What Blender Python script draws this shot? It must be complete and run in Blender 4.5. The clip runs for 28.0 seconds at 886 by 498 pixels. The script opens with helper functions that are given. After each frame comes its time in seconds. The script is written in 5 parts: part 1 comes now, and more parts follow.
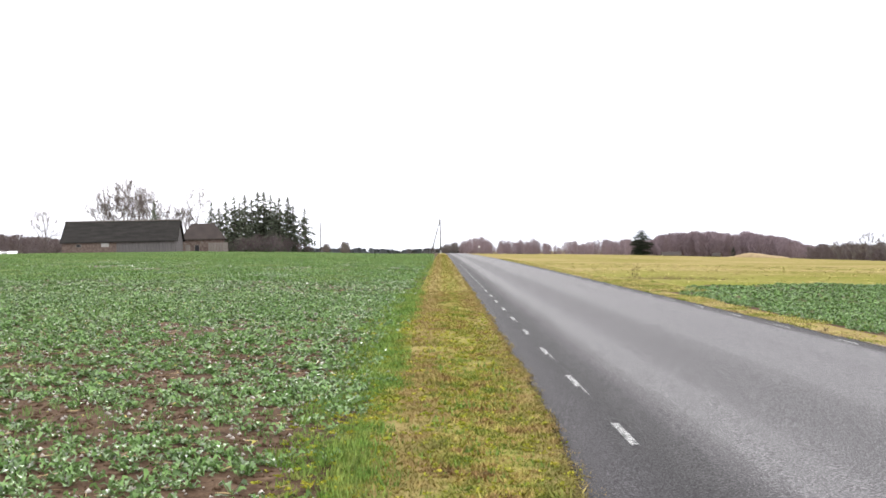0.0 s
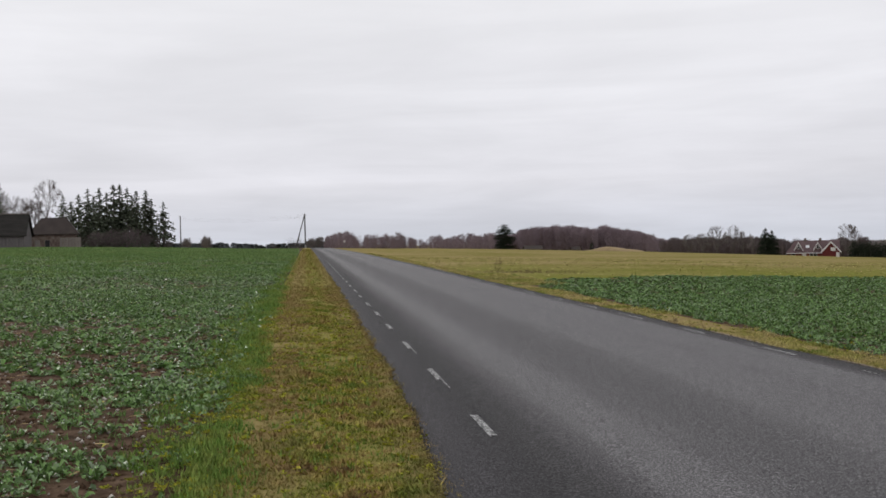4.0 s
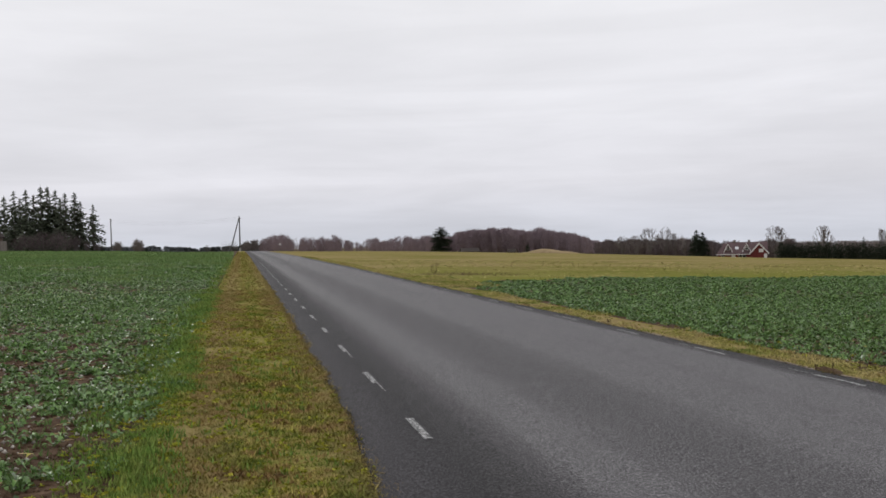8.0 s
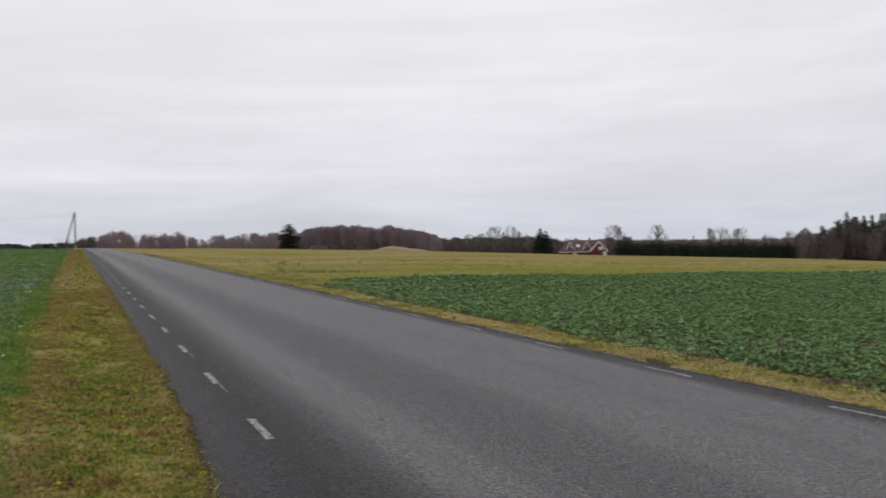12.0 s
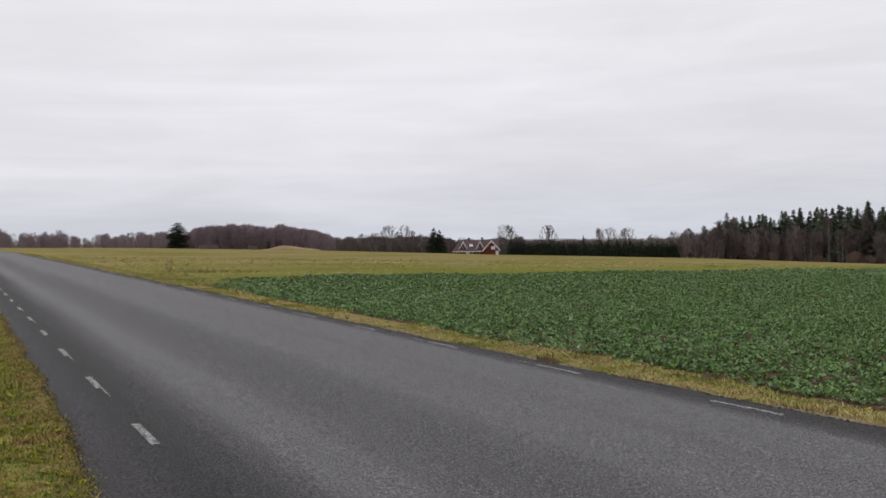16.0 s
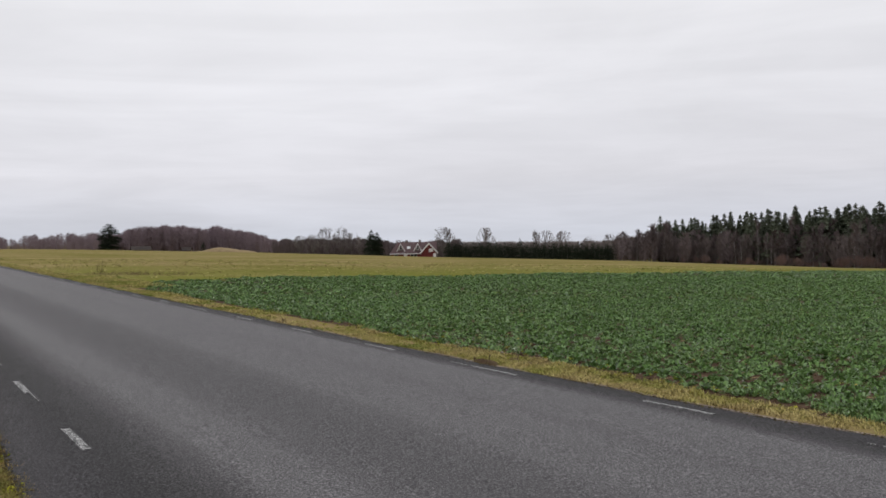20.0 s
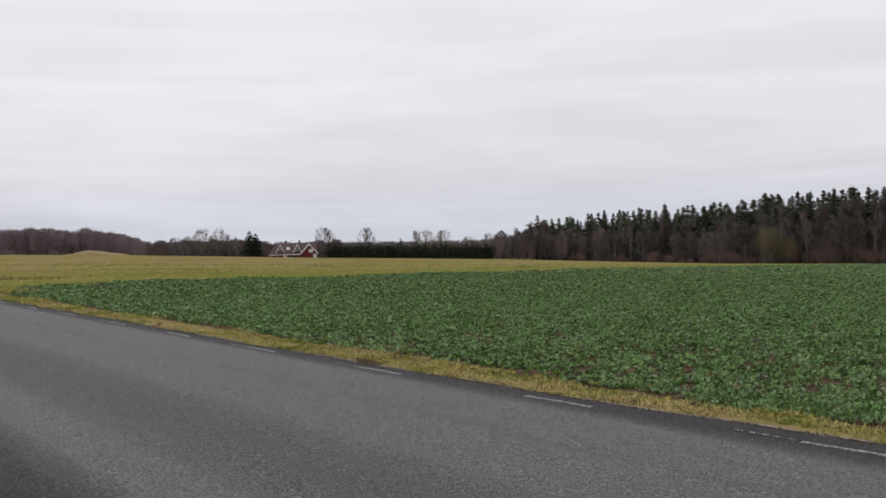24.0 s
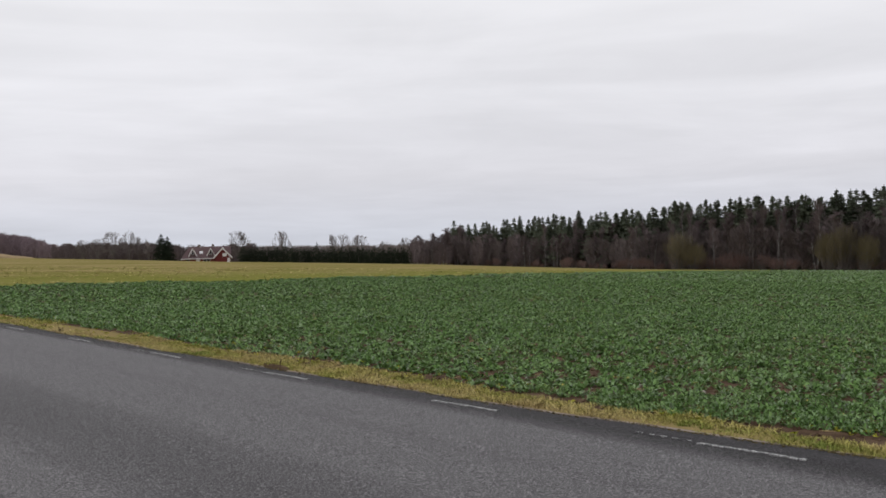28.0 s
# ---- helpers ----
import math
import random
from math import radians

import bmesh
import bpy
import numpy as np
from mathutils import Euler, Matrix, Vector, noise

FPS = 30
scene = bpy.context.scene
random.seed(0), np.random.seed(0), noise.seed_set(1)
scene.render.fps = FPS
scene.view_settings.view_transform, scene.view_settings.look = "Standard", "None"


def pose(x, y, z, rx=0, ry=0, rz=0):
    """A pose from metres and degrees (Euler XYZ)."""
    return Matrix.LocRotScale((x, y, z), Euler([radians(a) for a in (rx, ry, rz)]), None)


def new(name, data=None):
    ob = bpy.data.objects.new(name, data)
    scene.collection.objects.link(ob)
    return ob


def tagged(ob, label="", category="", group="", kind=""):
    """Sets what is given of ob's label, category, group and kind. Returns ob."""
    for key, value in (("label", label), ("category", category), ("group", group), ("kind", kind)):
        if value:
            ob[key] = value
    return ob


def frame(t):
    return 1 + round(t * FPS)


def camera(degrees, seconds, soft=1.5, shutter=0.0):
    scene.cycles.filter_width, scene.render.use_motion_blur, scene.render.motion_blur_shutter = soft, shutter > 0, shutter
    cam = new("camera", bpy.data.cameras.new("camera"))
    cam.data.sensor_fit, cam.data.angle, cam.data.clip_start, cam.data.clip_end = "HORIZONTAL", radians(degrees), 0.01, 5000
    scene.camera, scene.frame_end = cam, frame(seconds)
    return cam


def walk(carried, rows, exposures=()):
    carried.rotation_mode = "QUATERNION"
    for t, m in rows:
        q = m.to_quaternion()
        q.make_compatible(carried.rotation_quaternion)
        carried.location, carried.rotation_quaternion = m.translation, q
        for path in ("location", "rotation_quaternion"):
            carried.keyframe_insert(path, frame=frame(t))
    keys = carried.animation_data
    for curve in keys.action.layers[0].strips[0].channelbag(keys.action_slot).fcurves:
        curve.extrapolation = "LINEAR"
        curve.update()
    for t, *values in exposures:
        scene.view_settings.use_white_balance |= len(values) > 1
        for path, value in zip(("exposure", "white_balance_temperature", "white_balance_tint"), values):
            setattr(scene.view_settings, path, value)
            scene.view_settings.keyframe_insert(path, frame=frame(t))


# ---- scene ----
cam = camera(49.8, 28.0, soft=1.65, shutter=0.5)
PATH = [
    (0, -0.088, 0.020, 1.544, 90.03, 1.33, -0.10),
    (0.5, -0.092, 0.020, 1.547, 89.81, 1.15, -0.61),
    (1, -0.093, 0.019, 1.547, 89.79, 1.07, -0.80),
    (1.5, -0.090, 0.018, 1.551, 89.65, 1.01, -0.70),
    (2, -0.089, 0.019, 1.548, 89.60, 1.00, -0.70),
    (2.5, -0.089, 0.016, 1.549, 89.70, 1.00, -0.60),
    (2.8, -0.075, 0.011, 1.546, 89.81, 1.13, -0.62),
    (2.9, -0.070, 0.010, 1.545, 89.85, 1.17, -1.15),
    (3, -0.065, 0.008, 1.544, 89.89, 1.21, -4.18),
    (3.1, -0.061, 0.008, 1.545, 89.81, 1.27, -7.10),
    (3.2, -0.057, 0.008, 1.546, 89.72, 1.33, -8.90),
    (3.3, -0.053, 0.007, 1.546, 89.64, 1.38, -8.70),
    (3.4, -0.049, 0.007, 1.547, 89.55, 1.44, -8.35),
    (3.5, -0.045, 0.007, 1.548, 89.47, 1.50, -8.17),
    (5.5, -0.037, 0.006, 1.547, 89.66, 1.47, -8.15),
    (5.7, -0.032, 0.006, 1.548, 89.65, 1.43, -8.40),
    (5.8, -0.029, 0.006, 1.548, 89.64, 1.41, -9.40),
    (5.9, -0.027, 0.006, 1.549, 89.64, 1.39, -10.60),
    (6, -0.024, 0.006, 1.549, 89.63, 1.37, -11.62),
    (6.1, -0.024, 0.006, 1.549, 89.60, 1.39, -12.20),
    (6.2, -0.024, 0.006, 1.550, 89.57, 1.40, -12.45),
    (6.5, -0.023, 0.007, 1.551, 89.49, 1.45, -12.36),
    (7, -0.019, 0.009, 1.548, 89.51, 1.42, -12.11),
    (7.5, -0.024, 0.014, 1.548, 89.54, 1.51, -12.11),
    (8, -0.022, 0.020, 1.549, 89.55, 1.65, -11.95),
    (8.5, -0.021, 0.013, 1.548, 89.51, 1.68, -11.93),
    (8.8, -0.013, 0.009, 1.546, 89.52, 1.80, -11.95),
    (8.9, -0.011, 0.007, 1.546, 89.53, 1.84, -12.95),
    (9, -0.008, 0.006, 1.545, 89.53, 1.88, -14.36),
    (9.1, -0.006, 0.005, 1.545, 89.45, 1.83, -15.90),
    (9.2, -0.004, 0.004, 1.545, 89.37, 1.78, -16.95),
    (9.3, -0.001, 0.004, 1.546, 89.29, 1.73, -17.45),
    (9.5, 0.003, 0.002, 1.546, 89.13, 1.63, -17.42),
    (10, -0.005, 0.004, 1.553, 89.07, 1.35, -17.39),
    (10.5, -0.000, 0.002, 1.550, 89.19, 1.44, -17.42),
    (11, -0.001, 0.002, 1.549, 89.13, 1.44, -17.37),
    (11.5, 0.000, 0.002, 1.548, 89.24, 1.44, -17.46),
    (11.7, 0.007, 0.002, 1.550, 89.20, 1.45, -17.80),
    (11.8, 0.011, 0.001, 1.550, 89.19, 1.46, -18.65),
    (11.9, 0.014, 0.001, 1.551, 89.17, 1.46, -20.00),
    (12, 0.018, 0.001, 1.552, 89.15, 1.47, -21.00),
    (12.1, 0.017, 0.002, 1.553, 89.13, 1.45, -21.70),
    (12.2, 0.017, 0.003, 1.554, 89.12, 1.44, -21.90),
    (12.5, 0.015, 0.005, 1.557, 89.07, 1.39, -21.82),
    (14.5, 0.038, 0.008, 1.550, 89.06, 1.13, -21.90),
    (14.6, 0.044, 0.009, 1.550, 88.97, 1.15, -23.10),
    (14.7, 0.050, 0.009, 1.550, 88.89, 1.17, -24.80),
    (14.8, 0.055, 0.010, 1.551, 88.80, 1.19, -26.90),
    (14.9, 0.061, 0.010, 1.551, 88.72, 1.21, -27.80),
    (15, 0.067, 0.011, 1.551, 88.63, 1.23, -27.44),
    (15.5, 0.057, 0.018, 1.550, 88.77, 1.22, -27.67),
    (16, 0.038, 0.014, 1.552, 88.96, 1.35, -27.37),
    (16.5, 0.037, 0.013, 1.549, 89.14, 1.44, -27.42),
    (17, 0.036, 0.006, 1.550, 89.29, 1.36, -27.50),
    (17.5, 0.031, 0.003, 1.552, 89.41, 1.23, -27.59),
    (17.6, 0.033, 0.000, 1.552, 89.35, 1.23, -28.15),
    (17.7, 0.035, -0.002, 1.552, 89.30, 1.23, -29.20),
    (17.8, 0.036, -0.005, 1.552, 89.24, 1.22, -30.25),
    (17.9, 0.038, -0.007, 1.552, 89.19, 1.22, -31.40),
    (18, 0.040, -0.010, 1.552, 89.13, 1.22, -31.68),
    (18.1, 0.036, -0.010, 1.553, 89.14, 1.15, -31.60),
    (18.5, 0.022, -0.010, 1.555, 89.17, 0.89, -31.35),
    (19, 0.022, -0.016, 1.550, 89.20, 0.96, -31.36),
    (19.5, 0.023, -0.006, 1.551, 89.07, 1.07, -31.10),
    (20, 0.025, -0.012, 1.552, 89.02, 1.14, -31.11),
    (20.5, 0.020, -0.008, 1.557, 89.08, 1.13, -31.18),
    (20.7, 0.024, -0.011, 1.556, 89.07, 1.14, -31.30),
    (20.8, 0.026, -0.012, 1.556, 89.07, 1.14, -31.80),
    (20.9, 0.028, -0.014, 1.555, 89.06, 1.15, -32.45),
    (21, 0.030, -0.015, 1.555, 89.06, 1.15, -32.94),
    (21.1, 0.031, -0.016, 1.556, 89.04, 1.16, -33.15),
    (21.2, 0.031, -0.018, 1.556, 89.02, 1.17, -33.40),
    (21.5, 0.033, -0.022, 1.558, 88.96, 1.19, -33.54),
    (23.5, 0.014, -0.010, 1.550, 88.96, 1.33, -33.48),
    (23.6, 0.013, -0.009, 1.550, 88.94, 1.39, -34.00),
    (23.7, 0.012, -0.009, 1.549, 88.91, 1.45, -34.75),
    (23.8, 0.011, -0.008, 1.549, 88.89, 1.51, -35.95),
    (23.9, 0.010, -0.008, 1.548, 88.86, 1.57, -37.50),
    (24, 0.009, -0.007, 1.548, 88.84, 1.63, -38.28),
    (24.1, 0.009, -0.007, 1.547, 88.85, 1.62, -38.40),
    (24.5, 0.010, -0.009, 1.545, 88.90, 1.58, -38.16),
    (25, 0.019, -0.016, 1.550, 88.84, 1.78, -38.20),
    (25.5, 0.017, -0.013, 1.552, 88.62, 1.36, -38.10),
    (26, 0.022, -0.016, 1.550, 88.65, 1.44, -38.04),
    (26.5, 0.027, -0.016, 1.556, 88.76, 1.57, -38.16),
    (26.7, 0.035, -0.023, 1.553, 88.78, 1.61, -38.30),
    (26.8, 0.039, -0.026, 1.551, 88.79, 1.64, -39.35),
    (26.9, 0.043, -0.030, 1.550, 88.80, 1.66, -40.90),
    (27, 0.047, -0.033, 1.548, 88.81, 1.68, -42.34),
    (27.1, 0.048, -0.033, 1.548, 88.84, 1.60, -43.10),
    (27.2, 0.050, -0.033, 1.547, 88.87, 1.52, -43.70),
    (27.5, 0.054, -0.033, 1.546, 88.97, 1.29, -43.72),
    (28, 0.090, -0.054, 1.540, 89.01, 1.22, -43.26),
]
walk(cam, [(t, pose(x, y, z, rx, ry, rz)) for t, x, y, z, rx, ry, rz in PATH],
     exposures=[(0.0, 1.42), (0.2, 1.05), (0.5, 0.36), (1.0, 0.0), (28.0, 0.0)])

# ---- light: an even overcast sky and a very soft sun ----
SUN_UP, SUN_ROUND = radians(24), radians(200)
world = bpy.data.worlds.new("overcast_sky")
scene.world = world
world.use_nodes = True
wn, wl = world.node_tree.nodes, world.node_tree.links
wn.clear()
w_out = wn.new("ShaderNodeOutputWorld")
w_bg = wn.new("ShaderNodeBackground")
w_sky = wn.new("ShaderNodeTexSky")
w_sky.sky_type, w_sky.sun_disc = "NISHITA", False
w_sky.sun_elevation, w_sky.sun_rotation = SUN_UP, SUN_ROUND
w_pos = wn.new("ShaderNodeTexCoord")
w_xyz = wn.new("ShaderNodeSeparateXYZ")
wl.new(w_pos.outputs["Generated"], w_xyz.inputs[0])
# height over the horizon -> tone of the cloud deck
w_band = wn.new("ShaderNodeValToRGB")
wl.new(w_xyz.outputs["Z"], w_band.inputs[0])
band = w_band.color_ramp
band.elements[0].position, band.elements[0].color = 0.0, (0.60, 0.62, 0.69, 1)
band.elements[1].position, band.elements[1].color = 0.9, (0.93, 0.93, 0.95, 1)
for place, tone in ((0.025, (0.625, 0.635, 0.70, 1)), (0.06, (0.70, 0.695, 0.745, 1)), (0.13, (0.765, 0.76, 0.80, 1)), (0.24, (0.835, 0.83, 0.86, 1))):
    e = band.elements.new(place)
    e.color = tone
# streaky cloud texture on a flat deck overhead
w_up = wn.new("ShaderNodeMath")
w_up.operation = "ADD"
w_up.inputs[1].default_value = 0.12
wl.new(w_xyz.outputs["Z"], w_up.inputs[0])
w_div = wn.new("ShaderNodeVectorMath")
w_div.operation = "DIVIDE"
w_com = wn.new("ShaderNodeCombineXYZ")
for k in range(3):
    wl.new(w_up.outputs[0], w_com.inputs[k])
wl.new(w_pos.outputs["Generated"], w_div.inputs[0])
wl.new(w_com.outputs[0], w_div.inputs[1])
w_noise = wn.new("ShaderNodeTexNoise")
w_noise.inputs["Scale"].default_value = 0.9
w_noise.inputs["Detail"].default_value = 6
w_noise.inputs["Roughness"].default_value = 0.6
w_noise.inputs["Distortion"].default_value = 0.4
wl.new(w_div.outputs[0], w_noise.inputs["Vector"])
w_cl = wn.new("ShaderNodeMapRange")
w_cl.inputs["From Min"].default_value, w_cl.inputs["From Max"].default_value = 0.3, 0.7
w_cl.inputs["To Min"].default_value, w_cl.inputs["To Max"].default_value = 0.95, 1.05
wl.new(w_noise.outputs["Fac"], w_cl.inputs["Value"])
w_mul = wn.new("ShaderNodeVectorMath")
w_mul.operation = "SCALE"
wl.new(w_band.outputs[0], w_mul.inputs[0])
# long flat streaks of darker cloud, strongest low down
w_flat = wn.new("ShaderNodeMapping")
w_flat.inputs["Scale"].default_value = (2.2, 2.2, 26)
wl.new(w_pos.outputs["Generated"], w_flat.inputs[0])
w_str = wn.new("ShaderNodeTexNoise")
w_str.inputs["Scale"].default_value, w_str.inputs["Detail"].default_value, w_str.inputs["Distortion"].default_value = 1.0, 5, 0.6
wl.new(w_flat.outputs[0], w_str.inputs["Vector"])
w_sm = wn.new("ShaderNodeMapRange")
w_sm.inputs["From Min"].default_value, w_sm.inputs["From Max"].default_value = 0.38, 0.62
w_sm.inputs["To Min"].default_value, w_sm.inputs["To Max"].default_value = 0.0, 1.0
wl.new(w_str.outputs["Fac"], w_sm.inputs["Value"])
w_low = wn.new("ShaderNodeMapRange")
w_low.inputs["From Min"].default_value, w_low.inputs["From Max"].default_value = 0.02, 0.30
w_low.inputs["To Min"].default_value, w_low.inputs["To Max"].default_value = 0.13, 0.015
wl.new(w_xyz.outputs["Z"], w_low.inputs["Value"])
w_amt = wn.new("ShaderNodeMath")
w_amt.operation = "MULTIPLY_ADD"
wl.new(w_sm.outputs[0], w_amt.inputs[0])
wl.new(w_low.outputs[0], w_amt.inputs[1])
w_amt.inputs[2].default_value = 0.95
w_two = wn.new("ShaderNodeMath")
w_two.operation = "MULTIPLY"
wl.new(w_cl.outputs[0], w_two.inputs[0])
wl.new(w_amt.outputs[0], w_two.inputs[1])
wl.new(w_two.outputs[0], w_mul.inputs["Scale"])
w_mix = wn.new("ShaderNodeMix")
w_mix.data_type = "RGBA"
w_mix.inputs["Factor"].default_value = 0.97
w_dim = wn.new("ShaderNodeVectorMath")
w_dim.operation = "SCALE"
w_dim.inputs["Scale"].default_value = 0.1
wl.new(w_sky.outputs[0], w_dim.inputs[0])
wl.new(w_dim.outputs[0], w_mix.inputs["A"])
wl.new(w_mul.outputs[0], w_mix.inputs["B"])
wl.new(w_mix.outputs["Result"], w_bg.inputs["Color"])
w_bg.inputs["Strength"].default_value = 1.045
wl.new(w_bg.outputs[0], w_out.inputs[0])

sun = new("sun", bpy.data.lights.new("sun", "SUN"))
sun.data.energy, sun.data.angle, sun.data.color = 0.7, radians(25), (1.0, 0.97, 0.93)
sun.matrix_world = pose(0, 0, 60, 90 - 24, 0, 200)


# ---- materials ----
def material(name, stops, scale=1.0, fine=9.0, rough=0.85, bump=0.3, stretch=(1, 1, 1), metal=0.0, spec=0.3, vary=0.0, island=0.0, fine_mix=0.4):
    """Two scales of noise through a colour ramp; vary / island: brightness spread from thing to thing / from piece to piece."""
    m = bpy.data.materials.new(name)
    m.use_nodes = True
    n, l = m.node_tree.nodes, m.node_tree.links
    b = n["Principled BSDF"]
    b.inputs["Roughness"].default_value, b.inputs["Metallic"].default_value = rough, metal
    b.inputs["Specular IOR Level"].default_value = spec
    tc = n.new("ShaderNodeTexCoord")
    mp = n.new("ShaderNodeMapping")
    mp.inputs["Scale"].default_value = stretch
    l.new(tc.outputs["Object"], mp.inputs[0])
    facs = []
    for s, d in ((scale, 4), (scale * fine, 3)):
        t = n.new("ShaderNodeTexNoise")
        t.inputs["Scale"].default_value, t.inputs["Detail"].default_value = s, d
        l.new(mp.outputs[0], t.inputs["Vector"])
        facs.append(t.outputs["Fac"])
    mx = n.new("ShaderNodeMix")
    mx.inputs["Factor"].default_value = fine_mix
    l.new(facs[0], mx.inputs["A"])
    l.new(facs[1], mx.inputs["B"])
    rp = n.new("ShaderNodeValToRGB")
    el = rp.color_ramp.elements
    el[0].position, el[0].color = stops[0][0], (*stops[0][1], 1)
    el[1].position, el[1].color = stops[-1][0], (*stops[-1][1], 1)
    for p, c in stops[1:-1]:
        el.new(p).color = (*c, 1)
    l.new(mx.outputs["Result"], rp.inputs[0])
    out = rp.outputs[0]
    for amount, node, sock in ((vary, "ShaderNodeObjectInfo", "Random"), (island, "ShaderNodeNewGeometry", "Random Per Island")):
        if amount:
            oi = n.new(node)
            mr = n.new("ShaderNodeMapRange")
            mr.inputs["To Min"].default_value, mr.inputs["To Max"].default_value = 1 - amount, 1 + amount
            l.new(oi.outputs[sock], mr.inputs["Value"])
            sc = n.new("ShaderNodeVectorMath")
            sc.operation = "SCALE"
            l.new(out, sc.inputs[0])
            l.new(mr.outputs[0], sc.inputs["Scale"])
            out = sc.outputs[0]
    l.new(out, b.inputs["Base Color"])
    if bump:
        bp = n.new("ShaderNodeBump")
        bp.inputs["Strength"].default_value, bp.inputs["Distance"].default_value = bump, 0.03
        l.new(mx.outputs["Result"], bp.inputs["Height"])
        l.new(bp.outputs[0], b.inputs["Normal"])
    return m


SOIL = material("soil", [(0.32, (0.034, 0.021, 0.013)), (0.5, (0.086, 0.055, 0.036)), (0.68, (0.150, 0.102, 0.068))], 6.0, 7, 0.95, 1.0, spec=0.03)
STUBBLE = material("stubble_meadow", [(0.36, (0.132, 0.132, 0.034)), (0.45, (0.200, 0.176, 0.058)), (0.54, (0.262, 0.208, 0.092)), (0.64, (0.320, 0.248, 0.136))], 0.10, 30, 0.95, 0.8, (0.6, 1.2, 1), spec=0.0, fine_mix=0.5)
VERGE = material("verge_turf", [(0.38, (0.090, 0.084, 0.030)), (0.45, (0.205, 0.180, 0.058)), (0.51, (0.300, 0.245, 0.088)), (0.56, (0.165, 0.185, 0.040)), (0.64, (0.28, 0.270, 0.070))], 2.2, 16, 0.95, 1.0, spec=0.0, fine_mix=0.55)
LEAF = material("rape_leaf", [(0.32, (0.071, 0.141, 0.036)), (0.5, (0.120, 0.205, 0.064)), (0.68, (0.195, 0.288, 0.117))], 1.2, 12, 0.30, 0.1, spec=0.0, island=0.6, fine_mix=0.55)
n, l = LEAF.node_tree.nodes, LEAF.node_tree.links
# waxy leaves: some shine, most are dull
gl_geo, gl_mul, gl_frac, gl_map = n.new("ShaderNodeNewGeometry"), n.new("ShaderNodeMath"), n.new("ShaderNodeMath"), n.new("ShaderNodeMapRange")
gl_mul.operation, gl_frac.operation = "MULTIPLY", "FRACT"
gl_mul.inputs[1].default_value = 37.0
gl_map.inputs["From Min"].default_value, gl_map.inputs["From Max"].default_value = 0.6, 1.0
gl_map.inputs["To Min"].default_value, gl_map.inputs["To Max"].default_value = 0.04, 0.8
l.new(gl_geo.outputs["Random Per Island"], gl_mul.inputs[0])
l.new(gl_mul.outputs[0], gl_frac.inputs[0])
l.new(gl_frac.outputs[0], gl_map.inputs["Value"])
l.new(gl_map.outputs[0], n["Principled BSDF"].inputs["Specular IOR Level"])
gl_coat = n.new("ShaderNodeMath")
gl_coat.operation = "MULTIPLY"
gl_coat.inputs[1].default_value = 0.4
l.new(gl_map.outputs[0], gl_coat.inputs[0])
l.new(gl_coat.outputs[0], n["Principled BSDF"].inputs["Coat Weight"])
n["Principled BSDF"].inputs["Coat Roughness"].default_value = 0.18
LEAF_Y = material("yellowed_leaf", [(0.3, (0.20, 0.20, 0.03)), (0.7, (0.36, 0.32, 0.06))], 2.0, 9, 0.6, 0.1, island=0.3)
BLADE = material("grass_blade", [(0.40, (0.092, 0.146, 0.022)), (0.47, (0.195, 0.215, 0.041)), (0.53, (0.33, 0.265, 0.085)), (0.58, (0.225, 0.138, 0.060)), (0.66, (0.105, 0.068, 0.037))], 2.4, 5, 0.75, 0.0, spec=0.0, island=0.65, fine_mix=0.25)
BLADE_Y = material("straw_yellow_blade", [(0.38, (0.15, 0.195, 0.046)), (0.47, (0.30, 0.285, 0.086)), (0.55, (0.41, 0.345, 0.150)), (0.64, (0.28, 0.210, 0.108))], 0.8, 6, 0.75, 0.0, spec=0.0, island=0.55, fine_mix=0.25)
BLADE_G = material("green_grass_blade", [(0.35, (0.096, 0.178, 0.034)), (0.5, (0.156, 0.238, 0.052)), (0.65, (0.23, 0.255, 0.066))], 1.6, 6, 0.7, 0.0, spec=0.1, island=0.45)
SOWN = material("self_sown_blade", [(0.35, (0.085, 0.165, 0.046)), (0.5, (0.140, 0.228, 0.074)), (0.65, (0.19, 0.245, 0.085))], 0.3, 12, 0.7, 0.0, spec=0.05, island=0.3)
WEED = material("weed_leaf", [(0.35, (0.14, 0.19, 0.020)), (0.65, (0.36, 0.33, 0.045))], 1.6, 6, 0.6, 0.0, spec=0.0, island=0.5)
STRAW = material("dry_straw", [(0.3, (0.20, 0.14, 0.06)), (0.7, (0.42, 0.32, 0.16))], 3, 6, 0.85, 0.0, island=0.35)
PEBBLE = material("pale_limestone_pebble", [(0.3, (0.24, 0.21, 0.18)), (0.7, (0.5, 0.47, 0.42))], 6, 6, 0.8, 0.2, island=0.3)
PAINT = material("worn_white_paint", [(0.44, (0.09, 0.09, 0.09)), (0.50, (0.16, 0.16, 0.16)), (0.56, (0.42, 0.42, 0.41)), (0.68, (0.55, 0.55, 0.54))], 16, 5, 0.7, 0.2, spec=0.05, fine_mix=0.55)
GRAVEL = material("shoulder_grit", [(0.3, (0.12, 0.090, 0.072)), (0.7, (0.36, 0.30, 0.26))], 4, 14, 0.95, 0.6, spec=0.05)
EDGE_TURF = material("edge_turf", [(0.3, (0.050, 0.040, 0.026)), (0.5, (0.10, 0.078, 0.040)), (0.7, (0.10, 0.095, 0.022))], 2.0, 9, 0.95, 0.4, spec=0.03, island=0.4)
